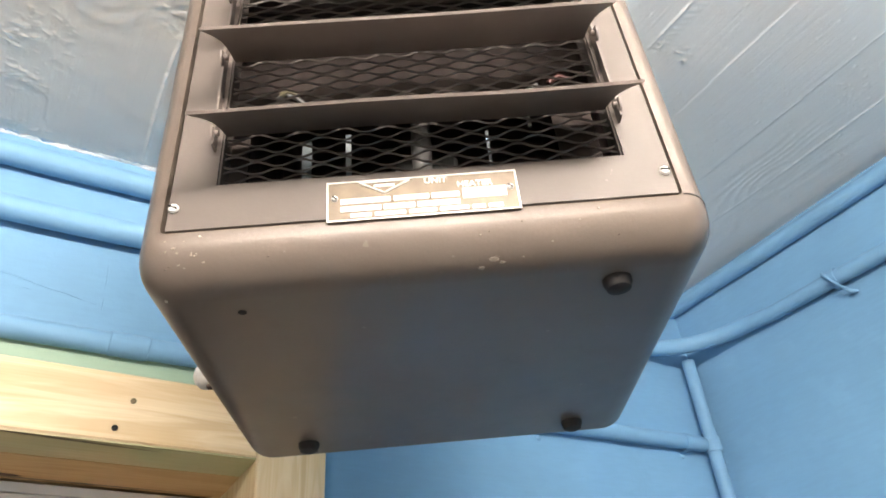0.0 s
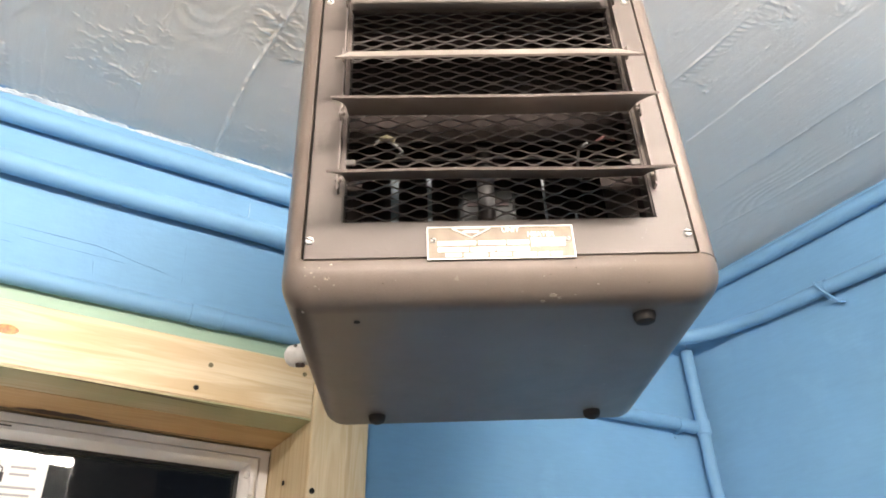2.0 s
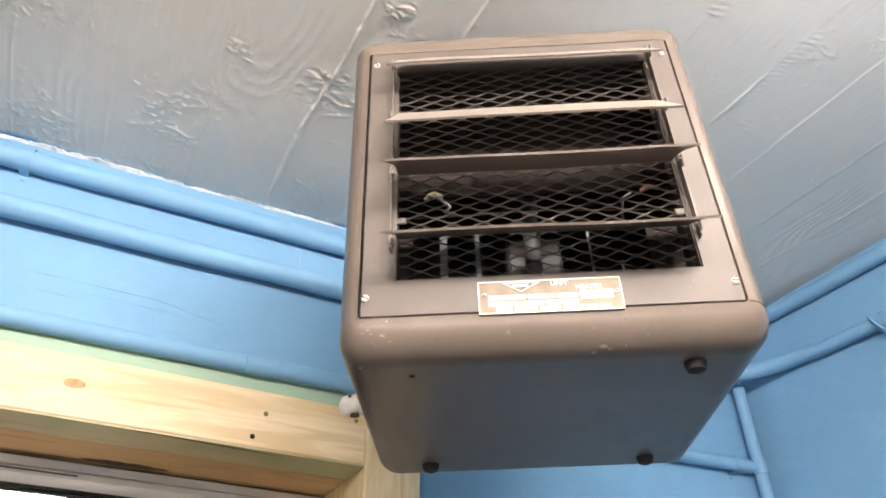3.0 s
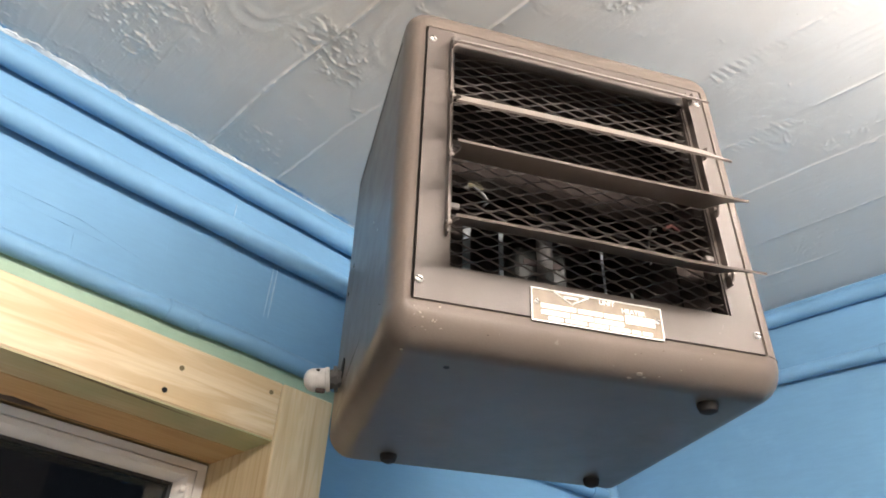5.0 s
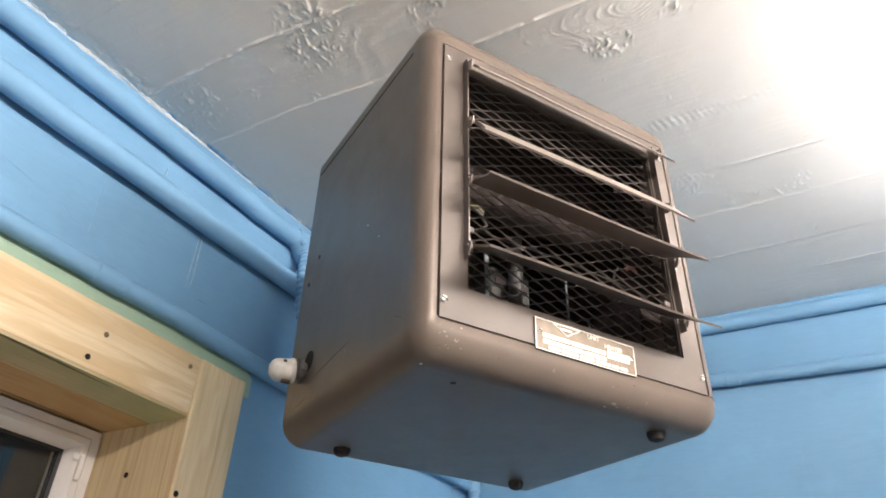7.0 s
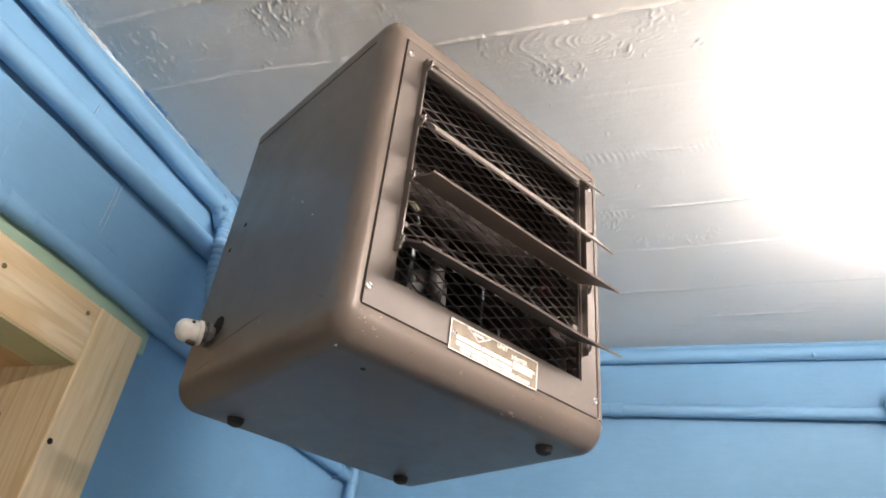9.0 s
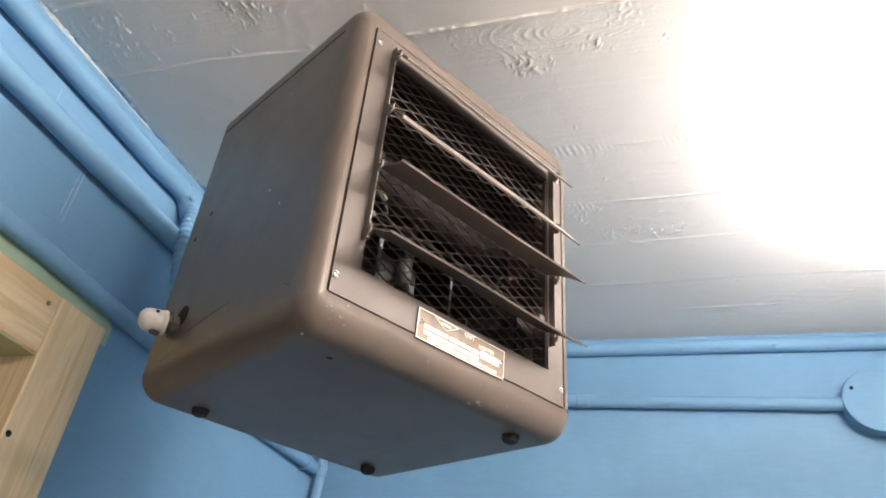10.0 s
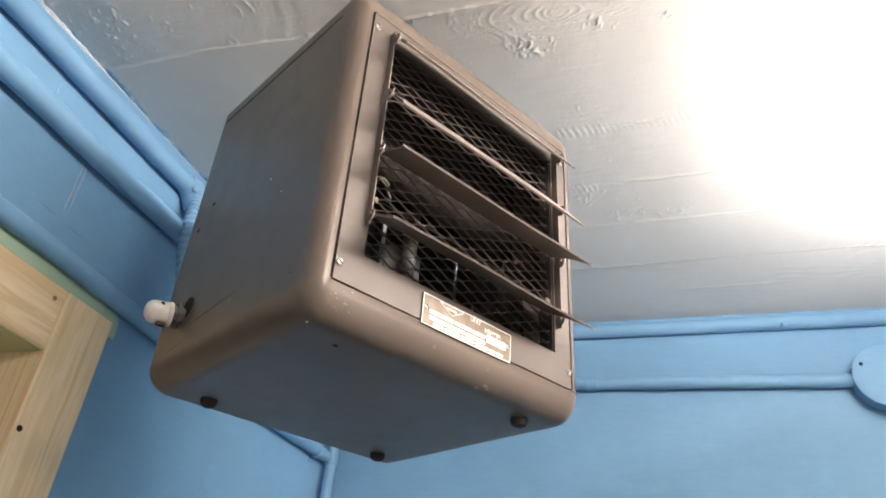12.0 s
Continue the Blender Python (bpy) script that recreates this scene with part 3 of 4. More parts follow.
# middle run, round the corner and on to the round box on the east wall
run_mid = tagged(new("conduit"), "blue-painted steel conduit bent round the room corner", "conduit", "wall conduits")
PX = WALL_X - 0.017
path = wobble(line((BACK_X, P2Y, 2.264), (0.30, P2Y, 2.229), 45) + line((0.33, P2Y, 2.229), (1.03, P2Y, 2.228), 24), 0.002, 2)
path += [Vector((1.03 + (PX - 1.03) * math.sin(q), P2Y - 0.153 + 0.153 * math.cos(q), 2.226)) for q in (0.5 * math.pi * i / 10 for i in range(1, 11))]
path += wobble(line((PX + 0.002, 0.70, 2.220), (PX + 0.002, -0.26, 2.203), 30), 0.0012, 3)
part("pipe", sweep(bmesh.new(), path, [0.0178] * 71 + [0.0160] * 10 + [0.0142] * (len(path) - 81), 16), M_PIPE, run_mid)
coupling(run_mid, (PX + 0.002, 0.285, 2.2126), (0, 1, 0.018), 0.0145, 0.03)
saddle(run_mid, (PX + 0.002, 0.565, 2.2176), (0, 1, 0), 0.0145, (1, 0, 0))
part("clip_tail", sweep(bmesh.new(), [(WALL_X - 0.020, 0.580, 2.236), (WALL_X - 0.034, 0.572, 2.224), (WALL_X - 0.033, 0.563, 2.206), (WALL_X - 0.022, 0.556, 2.193), (WALL_X - 0.012, 0.550, 2.184), (WALL_X - 0.008, 0.540, 2.180)], [0.0015, 0.0026, 0.0028, 0.003, 0.0036, 0.0026], 8), M_PIPE, run_mid, "paint-clogged loose clip end")
# lowest run along the window head to the corner
run_low = tagged(new("conduit"), "blue-painted conduit above the window head", "conduit", "wall conduits")
part("pipe", sweep(bmesh.new(), wobble(line((BACK_X, P3Y, 2.108), (0.22, P3Y, 2.0595), 45) + line((0.25, P3Y, 2.058), (0.76, P3Y, 2.037), 14) + line((0.80, P3Y, 2.0368), (1.15, P3Y, 2.036), 10), 0.0012, 4), 0.0145, 16), M_PIPE, run_low)
coupling(run_low, (0.098, P3Y, 2.0626), (1, 0, -0.025), 0.0147, 0.05)
saddle(run_low, (0.76, P3Y, 2.037), (1, 0, 0), 0.0145, (0, 1, 0))
saddle(run_low, (1.10, P3Y, 2.036), (1, 0, 0), 0.0145, (0, 1, 0))
# upright pipe in the corner
riser = tagged(new("conduit"), "blue-painted upright pipe in the room corner", "conduit", "wall conduits")
part("pipe", sweep(bmesh.new(), wobble(line((1.165, 0.905, 0.0), (1.165, 0.905, 2.21), 40), 0.003, 6), 0.013, 16), M_PIPE, riser)
coupling(riser, (1.165, 0.905, 2.033), (0, 0, 1), 0.014, 0.03)
# run along the ceiling on the east wall
run_east = tagged(new("conduit"), "blue-painted conduit tight under the ceiling", "conduit", "wall conduits")
part("pipe", sweep(bmesh.new(), wobble(line((WALL_X - 0.013, WALL_Y, 2.3455), (WALL_X - 0.013, BACK_Y, 2.344), 50), 0.0015, 8), 0.0165, 14), M_PIPE, run_east)
part("lug", revolve(bmesh.new(), (WALL_X - 0.027, -0.14, 2.334), (-1, 0, -0.4), [(0, 0.005), (0.004, 0.0045), (0.006, 0.002), (0.0062, 0)], 12), M_PIPE, run_east)

junction = tagged(new("junction_box"), "round blue-painted conduit junction box on the wall", "junction box")
JC = (WALL_X, -0.318, 2.205)
part("body", revolve(bmesh.new(), JC, (-1, 0, 0), [(0, 0.066), (0.030, 0.066), (0.032, 0.0645)], 36), M_PIPE, junction)
lid = part("lid", revolve(bmesh.new(), (WALL_X - 0.0325, JC[1], JC[2]), (-1, 0, 0), [(0, 0.067), (0.004, 0.067), (0.006, 0.064), (0.0065, 0.0)], 36), M_PIPE, junction)
for s in (1, -1):
    part("lid_screw", revolve(bmesh.new(), (WALL_X - 0.0385, JC[1] + s * 0.047, JC[2] + s * 0.025), (-1, 0, 0), [(0, 0.004), (0.0014, 0.0037), (0.0016, 0.001)], 12), M_DARK, lid)

# flexible conduit from the top run down to the back of the heater
flex = tagged(new("flexible_conduit"), "blue-painted corrugated flexible conduit with lumpy fitting", "conduit")
KN = [Vector(p) for p in ((0.458, 0.905, 2.305), (0.447, 0.892, 2.27), (0.442, 0.885, 2.22), (0.445, 0.878, 2.16), (0.452, 0.85, 2.08), (0.44, 0.74, 2.03), (0.40, 0.62, 2.03), (0.378, 0.546, 2.03))]
fp = []
for i in range(len(KN) - 1):
    p0, p1, p2, p3 = KN[max(i - 1, 0)], KN[i], KN[i + 1], KN[min(i + 2, len(KN) - 1)]
    for j in range(14):
        t = j / 14
        fp.append(0.5 * (2 * p1 + (p2 - p0) * t + (2 * p0 - 5 * p1 + 4 * p2 - p3) * t * t + (3 * p1 - p0 - 3 * p2 + p3) * t ** 3))
fp.append(KN[-1])
part("hose", sweep(bmesh.new(), fp, [0.0125 + 0.0013 * math.sin(i * 2.1) for i in range(len(fp))], 14), M_PIPE, flex)
part("elbow", sweep(bmesh.new(), wobble([(0.43, P1Y, 2.32), (0.445, P1Y - 0.002, 2.318), (0.457, P1Y - 0.004, 2.308), (0.461, P1Y - 0.008, 2.292), (0.461, P1Y - 0.012, 2.275)], 0.002, 11), [0.019, 0.0225, 0.0235, 0.022, 0.0175], 14), M_PIPE, flex)
for i in range(3):
    p = (0.437 + 0.011 * i, P1Y - 0.019, 2.308 - 0.012 * i)
    part("fitting_screw", revolve(bmesh.new(), p, (-0.5, -1, -0.3), [(-0.004, 0.006), (0.003, 0.0058), (0.005, 0.003), (0.0052, 0)], 9), M_PIPE, flex)

# ---- hung batten lamp ----
lamp = tagged(new("batten_lamp"), "white batten lamp with one lit tube, hung from the ceiling", "light fitting")
LY, LZ, LX0, LX1 = -0.535, 2.30, -0.80, 0.40
part("spine", boxed(LX0 - 0.01, LX1 + 0.008, LY - 0.014, LY + 0.014, LZ + 0.036, LZ + 0.06, bevel=0.003), M_LAMP, lamp)
part("tube", sweep(bmesh.new(), line((LX0, LY, LZ), (LX1 - 0.002, LY, LZ), 8), 0.02, 16), M_TUBE, lamp, "lit white tube")
for x in (LX0 - 0.004, LX1 + 0.003):
    part("lampholder", boxed(x - 0.004, x + 0.004, LY - 0.012, LY + 0.012, LZ - 0.012, LZ + 0.04, bevel=0.002), M_LAMP, lamp)
for x in (LX0 + 0.2, LX1 - 0.35):
    part("hanger_rod", sweep(bmesh.new(), line((x, LY, LZ + 0.058), (x, LY, CEIL + 0.004), 2), 0.004, 8), M_LAMP, lamp)

# added, unseen uplighter bowl hung below the ceiling in front of the heater
bowl_lamp = tagged(new("added_uplighter"), "added white uplighter bowl, unseen, hung below the ceiling, lit", "pendant lamp")
LC, LBZ = (0.46, -0.44), 2.165
# opaque bowl shapes the light: brighter ceiling, darker lower walls and heater inside
bm = revolve(bmesh.new(), (*LC, LBZ), (0, 0, 1), [(0, 0.03), (0.002, 0.09), (0.02, 0.135), (0.045, 0.155), (0.047, 0.157), (0.047, 0.152), (0.022, 0.13), (0.006, 0.088), (0.005, 0.03)], 40)
part("bowl", bm, M_LAMP, bowl_lamp, "added white bowl that blocks light going down")
part("lamp_disc", revolve(bmesh.new(), (*LC, LBZ + 0.024), (0, 0, 1), [(0, 0.115), (0.010, 0.118), (0.014, 0.11), (0.0145, 0)], 36), M_OPAL, bowl_lamp, "added glowing disc inside the bowl")
for k in range(3):
    a = radians(90 + 120 * k)
    part("hanger_rod", sweep(bmesh.new(), [(LC[0] + 0.153 * math.cos(a), LC[1] + 0.153 * math.sin(a), LBZ + 0.045), (LC[0] + 0.02 * math.cos(a), LC[1] + 0.02 * math.sin(a), CEIL + 0.003)], 0.0022, 8), M_LAMP, bowl_lamp)

# ---- unit heater ----
ca, sa = math.cos(radians(HEAT_TURN)), math.sin(radians(HEAT_TURN))
heater = tagged(new("unit_heater"), "old bronze-painted electric unit heater with tilted louvres, hung in the corner", "heater")
heater.matrix_basis = pose(CX * ca - CY * sa, CX * sa + CY * ca, CZ, 0, 0, HEAT_TURN)
FRONT = 0.352
HX0, HX1, HZ0, HZ1, HBACK = -0.1705, 0.1895, 1.834, 2.242, 0.660
OX, OY, OZ = CX, CY, CZ


LEAN_BACK = 0.031  # the front leans back above the rating plate


def hp(name, bm, mat, parent=None, label="", lean=True):
    """A heater part, built in axes turned with the heater."""
    if lean:
        for v in bm.verts:
            v.co.y += LEAN_BACK * max(0.0, v.co.z - 1.898) * max(0.0, min(1.0, (HBACK - v.co.y) / (HBACK - FRONT)))
    bmesh.ops.translate(bm, vec=(-OX, -OY, -OZ), verts=bm.verts)
    return part(name, bm, mat, parent or heater, label)


def rounded_loop(bm, x0, x1, z0, z1, r, y, n=8):
    vs = []
    for cx, cz, a0 in ((x1 - r, z1 - r, 0), (x0 + r, z1 - r, 90), (x0 + r, z0 + r, 180), (x1 - r, z0 + r, 270)):
        for i in range(n + 1):
            a = radians(a0 + 90 * i / n)
            vs.append(bm.verts.new((cx + r * math.cos(a), y, cz + r * math.sin(a))))
    return vs


bm = bmesh.new()
layers = [(HBACK, 0, 0.027), (0.56, 0, 0.027), (0.46, 0, 0.027), (FRONT + 0.026, 0, 0.027)]
for i in range(1, 9):
    q = 0.5 * math.pi * i / 8
    layers.append((FRONT + 0.026 * (1 - math.sin(q)), 1 - math.cos(q), 0.027 - 0.022 * (1 - math.cos(q))))
layers += [(FRONT - 0.0004, 1.03, 0.004), (FRONT + 0.012, 1.03, 0.004)]
loops = [rounded_loop(bm, HX0 + 0.0175 * s, HX1 - 0.0195 * s, HZ0 + 0.0335 * s, HZ1 - 0.0385 * s, r, y) for y, s, r in layers]
for a, b in zip(loops, loops[1:]):
    for k in range(len(a)):
        bm.faces.new((a[k], a[(k + 1) % len(a)], b[(k + 1) % len(b)], b[k]))
case = hp("casing", bm, M_CASE, None, "bronze-brown sheet steel casing with rounded worn edges")

# back plate in three sheets
for x0, x1, z0, z1 in ((HX0 + 0.002, HX1 - 0.002, 1.97, HZ1 - 0.03), (HX0 + 0.03, HX1 - 0.03, HZ0 + 0.002, 1.88), (HX0 + 0.03, HX1 - 0.03, HZ1 - 0.03, HZ1 - 0.002)):
    hp("back_plate", boxed(x0, x1, HBACK - 0.006, HBACK - 0.002, z0, z1), M_INSIDE, None, "dark back plate")
hp("back_plate", boxed(HX0 + 0.002, HX1 - 0.002, HBACK - 0.006, HBACK - 0.002, 1.88, 1.97), M_INSIDE, None, "dark back plate")

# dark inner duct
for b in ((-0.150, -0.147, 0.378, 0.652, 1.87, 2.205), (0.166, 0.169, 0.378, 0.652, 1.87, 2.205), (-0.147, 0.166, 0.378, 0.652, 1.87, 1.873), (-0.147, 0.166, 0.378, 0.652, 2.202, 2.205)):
    hp("duct_wall", boxed(*b), M_INSIDE, None, "dark inner duct sheet")

# front panel with the louvre opening
PX0, PX1, PZ0, PZ1 = -0.1496, 0.1675, 1.8705, 2.2020
QX0, QX1, QZ0, QZ1 = -0.1215, 0.1405, 1.9045, 2.1700
bm = bmesh.new()
o = [bm.verts.new((x, FRONT, z)) for x, z in ((PX0, PZ0), (PX1, PZ0), (PX1, PZ1), (PX0, PZ1))]
i_ = [bm.verts.new((x, FRONT, z)) for x, z in ((QX0, QZ0), (QX1, QZ0), (QX1, QZ1), (QX0, QZ1))]
ob_ = [bm.verts.new((v.co.x, FRONT + 0.010, v.co.z)) for v in o]
ib_ = [bm.verts.new((v.co.x, FRONT + 0.0035, v.co.z)) for v in i_]
for k in range(4):
    j = (k + 1) % 4
    bm.faces.new((o[k], o[j], i_[j], i_[k]))
    bm.faces.new((ob_[k], ob_[j], o[j], o[k]))
    bm.faces.new((i_[k], i_[j], ib_[j], ib_[k]))
panel = hp("front_panel", bm, M_FRONT, None, "bronze front panel with a dark gap round it")
hp("shadow_gap", frame_ring([(0, FRONT + 0.009), (0.02, FRONT + 0.009)], PX0 - 0.004, PX1 + 0.004, PZ0 - 0.004, PZ1 + 0.004), M_DARK, panel)


def screw(x, z, y, r, parent, turn, slot=True):
    s = hp("screw", revolve(bmesh.new(), (x, y, z), (0, -1, 0), [(0, r), (r * 0.25, r), (r * 0.6, r * 0.75), (r * 0.72, r * 0.3), (r * 0.73, 0)], 16), M_SCREW, parent, "pale slotted screw")
    if slot:
        b = boxed(-r * 0.85, r * 0.85, -0.0006, 0.0006, -r * 0.14, r * 0.14)
        bmesh.ops.transform(b, matrix=pose(x, y - r * 0.72, z, 0, turn, 0), verts=b.verts)
        hp("slot", b, M_DARK, s)


for x, z, turn in ((-0.1462, 1.8875, 25), (0.1660 - 0.003, 1.8885, 8), (-0.1440, 2.1830, 60), (0.161, 2.1800, 35)):
    screw(x, z, FRONT, 0.0034, panel, turn)

# upright flanges beside the opening, to which the blades are riveted
for x0, x1 in ((QX0 - 0.0045, QX0 - 0.003), (QX1 + 0.003, QX1 + 0.0045)):
    bm = boxed(x0, x1, FRONT - 0.008, FRONT + 0.001, 1.934, 2.186)
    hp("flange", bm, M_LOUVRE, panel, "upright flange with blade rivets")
for x0, x1 in ((QX0, QX0 + 0.0012), (QX1 - 0.0012, QX1)):
    hp("return_edge", boxed(x0, x1, FRONT + 0.002, FRONT + 0.018, 1.906, 2.1685), M_FRONT, panel)

# four louvre blades: front edge and inner edge as (y, z)
BX0, BX1 = -0.1295, 0.1485
BLADES = ((0.3055, 1.9235, 0.357, 1.9535), (0.3055, 2.001, 0.357, 2.0275), (0.3140, 2.0565, 0.3530, 2.1040), (0.3255, 2.1470, 0.3545, 2.1830))
for n, (yf, zf, yi, zi) in enumerate(BLADES):
    d = Vector((0, yi - yf, zi - zf))
    length = d.length
    d.normalize()
    nrm = Vector((1, 0, 0)).cross(d)
    half = []
    for s in (0, 0.05, 0.15, 0.28, 0.42, 0.56, 0.70, 0.85, 1.0):
        half.append((s, 0.0095 * max(0.0, 1 - s / 0.56) ** 1.9))
    bm = bmesh.new()
    rows = []
    for s, w in half:
        sag = 0.0012 * math.sin(math.pi * s)
        c = Vector((0, yf, zf)) + d * (s * length) + nrm * sag
        x0, x1 = BX0 + 0.0095 - w, BX1 - 0.0095 + w
        rows.append([bm.verts.new((x0 + (x1 - x0) * k / 8, c.y + 0.0004 * math.sin(k * 1.3 + n), c.z + 0.0007 * math.sin(k * 0.8 + n * 2))) for k in range(9)])
    for a, b in zip(rows, rows[1:]):
        for k in range(8):
            bm.faces.new((a[k], a[k + 1], b[k + 1], b[k]))
    bmesh.ops.recalc_face_normals(bm, faces=bm.faces)
    bmesh.ops.solidify(bm, geom=bm.faces[:], thickness=0.0021)
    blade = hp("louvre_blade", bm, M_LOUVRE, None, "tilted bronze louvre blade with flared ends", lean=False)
    for x, s in ((BX0 + 0.0045, -1), (BX1 - 0.0045, 1)):
        yp, zp = yf + d.y * length * 0.80, zf + d.z * length * 0.80
        bm = bmesh.new()
        prof = []
        for q in range(9):
            a = math.pi * q / 8
            prof.append((yp + 0.006 * math.cos(a) + 0.001, zp - 0.004 - 0.007 * math.sin(a)))
        prof += [(yp - 0.006, zp - 0.001), (yp + 0.008, zp + 0.006)]
        va = [bm.verts.new((x, yy, zz)) for yy, zz in prof]
        vb = [bm.verts.new((x + s * 0.0014, yy, zz)) for yy, zz in prof]
        bm.faces.new(va)
        bm.faces.new(vb[::-1])
        for k in range(len(va)):
            bm.faces.new((va[k], va[(k + 1) % len(va)], vb[(k + 1) % len(va)], vb[k]))
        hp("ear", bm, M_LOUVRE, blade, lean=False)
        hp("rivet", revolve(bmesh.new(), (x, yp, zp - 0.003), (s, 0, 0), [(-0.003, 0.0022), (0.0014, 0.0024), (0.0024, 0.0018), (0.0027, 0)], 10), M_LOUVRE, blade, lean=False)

# expanded metal grille behind the blades: rows of waved strands that meet at their crests
bm = bmesh.new()
PW, PH, GY, SEG = 0.029, 0.0128, 0.3590, 10
cols = int((QX1 - QX0 + 0.014) / PW * SEG) + 1
row = 0
z = QZ0 - 0.004
while z < QZ1 + 0.008:
    prev = None
    for k in range(cols):
        x = QX0 - 0.007 + PW / SEG * k
        wave = math.cos(2 * math.pi * k / SEG + math.pi * row)
        zz = z + PH * 0.25 * wave + 0.0007 * noise.noise(Vector((x * 30, z * 30, 5)))
        p = Vector((x, GY + 0.0009 * wave + 0.0010 * noise.noise(Vector((x * 40, z * 40, 0))), zz))
        ring = [bm.verts.new(p + Vector(v)) for v in ((0, -0.0010, 0.0002), (0, 0.0002, 0.00065), (0, 0.0010, -0.0002), (0, -0.0002, -0.00065))]
        if prev:
            for q in range(4):
                bm.faces.new((prev[q], prev[(q + 1) % 4], ring[(q + 1) % 4], ring[q]))
        prev = ring
    z += PH * 0.5
    row += 1
grille = hp("grille", bm, M_GRILLE, None, "dusty diamond expanded-metal grille")

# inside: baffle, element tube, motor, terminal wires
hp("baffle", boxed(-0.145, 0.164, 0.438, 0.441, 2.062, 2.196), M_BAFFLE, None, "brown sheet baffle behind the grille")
hp("element_tube", sweep(bmesh.new(), line((0.010, 0.462, 1.885), (0.015, 0.462, 2.10), 12), [0.0088, 0.0085, 0.0092, 0.0085, 0.0085, 0.0092, 0.0085, 0.0085, 0.0092, 0.0085, 0.0085, 0.0092, 0.0085], 14), M_STEEL, None, "dull steel element tube")
motor = hp("motor_box", boxed(-0.014, 0.045, 0.476, 0.62, 1.885, 2.03, bevel=0.004), M_GREY, None, "grey motor housing")
for z in (1.915, 1.945, 1.975, 2.005):
    hp("motor_vent", boxed(-0.006, 0.037, 0.4742, 0.4757, z, z + 0.007), M_INSIDE, motor)
for x, w, y, z0, z1 in ((-0.0808, 0.0038, 0.438, 1.88, 2.02), (-0.0465, 0.0022, 0.433, 1.88, 2.02), (0.068, 0.0011, 0.44, 1.96, 2.02), (0.0975, 0.0012, 0.44, 1.93, 1.972)):
    hp("element_strip", boxed(x - w, x + w, y - 0.001, y + 0.001, z0, z1), M_PALE, None, "pale metal strip behind the grille")
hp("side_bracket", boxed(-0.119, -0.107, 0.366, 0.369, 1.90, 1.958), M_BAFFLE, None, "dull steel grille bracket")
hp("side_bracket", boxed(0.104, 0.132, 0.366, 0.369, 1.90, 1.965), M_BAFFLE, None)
# bent ends of the grille, caught under pale clips
for x, z in ((-0.117, 2.046), (0.134, 2.044), (-0.117, 1.972), (0.136, 1.968)):
    hp("grille_clip", boxed(x - 0.005, x + 0.005, 0.3555, 0.358, z - 0.0035, z + 0.0035, bevel=0.001), M_GRILLE, None, "bent sheet clip holding the grille")
for pts, mat, r in (
    ([(-0.097, 0.392, 2.024), (-0.090, 0.389, 2.027), (-0.081, 0.391, 2.023), (-0.072, 0.394, 2.014), (-0.078, 0.395, 2.008)], M_WIREW, 0.0020),
    ([(-0.094, 0.390, 2.0265), (-0.087, 0.388, 2.028), (-0.079, 0.390, 2.025)], M_WIREY, 0.0026),
    ([(0.094, 0.392, 1.975), (0.093, 0.390, 1.995), (0.097, 0.389, 2.013), (0.106, 0.391, 2.020)], M_WIREW, 0.0015),
    ([(0.116, 0.392, 2.022), (0.124, 0.390, 2.027), (0.134, 0.392, 2.024)], M_WIRER, 0.0022),
    ([(-0.128, 0.392, 2.0005), (0.02, 0.391, 2.003), (0.145, 0.392, 1.9975)], M_STEEL, 0.0012),
):
    hp("wire", sweep(bmesh.new(), pts, r, 8), mat, None)

# rating plate
plate = hp("rating_plate", boxed(-0.0515, 0.0680, FRONT - 0.0016, FRONT - 0.0002, 1.8665, 1.8975), M_BRASS, None, "etched bronze rating plate with pale lettering")
TZ = FRONT - 0.0019


def flat_bar(x0, x1, z0, z1, name="printed_bar", mat=None):
    hp(name, boxed(x0, x1, TZ - 0.0001, TZ + 0.0004, z0, z1), mat or M_ETCH, plate)


bm = bmesh.new()
for b in ((-0.0515, 0.068, 1.8665, 1.8675), (-0.0515, 0.068, 1.8965, 1.8975), (-0.0515, -0.0505, 1.8675, 1.8965), (0.067, 0.068, 1.8675, 1.8965)):
    box(bm, b[0], b[1], TZ - 0.0001, TZ + 0.0004, b[2], b[3])
hp("border", bm, M_ETCH, plate)
bm = bmesh.new()
for a, b in (((-0.031, 1.8955), (-0.0155, 1.8865)), ((-0.0155, 1.8865), (0.0005, 1.8955)), ((-0.031, 1.8955), (0.0005, 1.8955))):
    sweep(bm, [(a[0], TZ, a[1]), (b[0], TZ, b[1])], 0.0007, 6)
hp("badge", bm, M_ETCH, plate)
flat_bar(-0.022, -0.009, 1.8915, 1.8935)
for x0, x1, z0, z1 in ((-0.043, -0.012, 1.8795, 1.8835), (-0.010, 0.012, 1.8795, 1.8835), (0.0135, 0.031, 1.8795, 1.8835), (0.033, 0.0605, 1.8775, 1.8855), (-0.043, -0.018, 1.8735, 1.8775), (-0.0165, 0.003, 1.8735, 1.8775), (0.0045, 0.031, 1.8735, 1.8775), (-0.037, -0.024, 1.8690, 1.8720), (-0.022, -0.003, 1.8690, 1.8720), (-0.001, 0.016, 1.8690, 1.8720), (0.018, 0.036, 1.8690, 1.8720), (0.038, 0.046, 1.8690, 1.8720), (0.048, 0.057, 1.8690, 1.8720)):
    flat_bar(x0, x1, z0, z1)


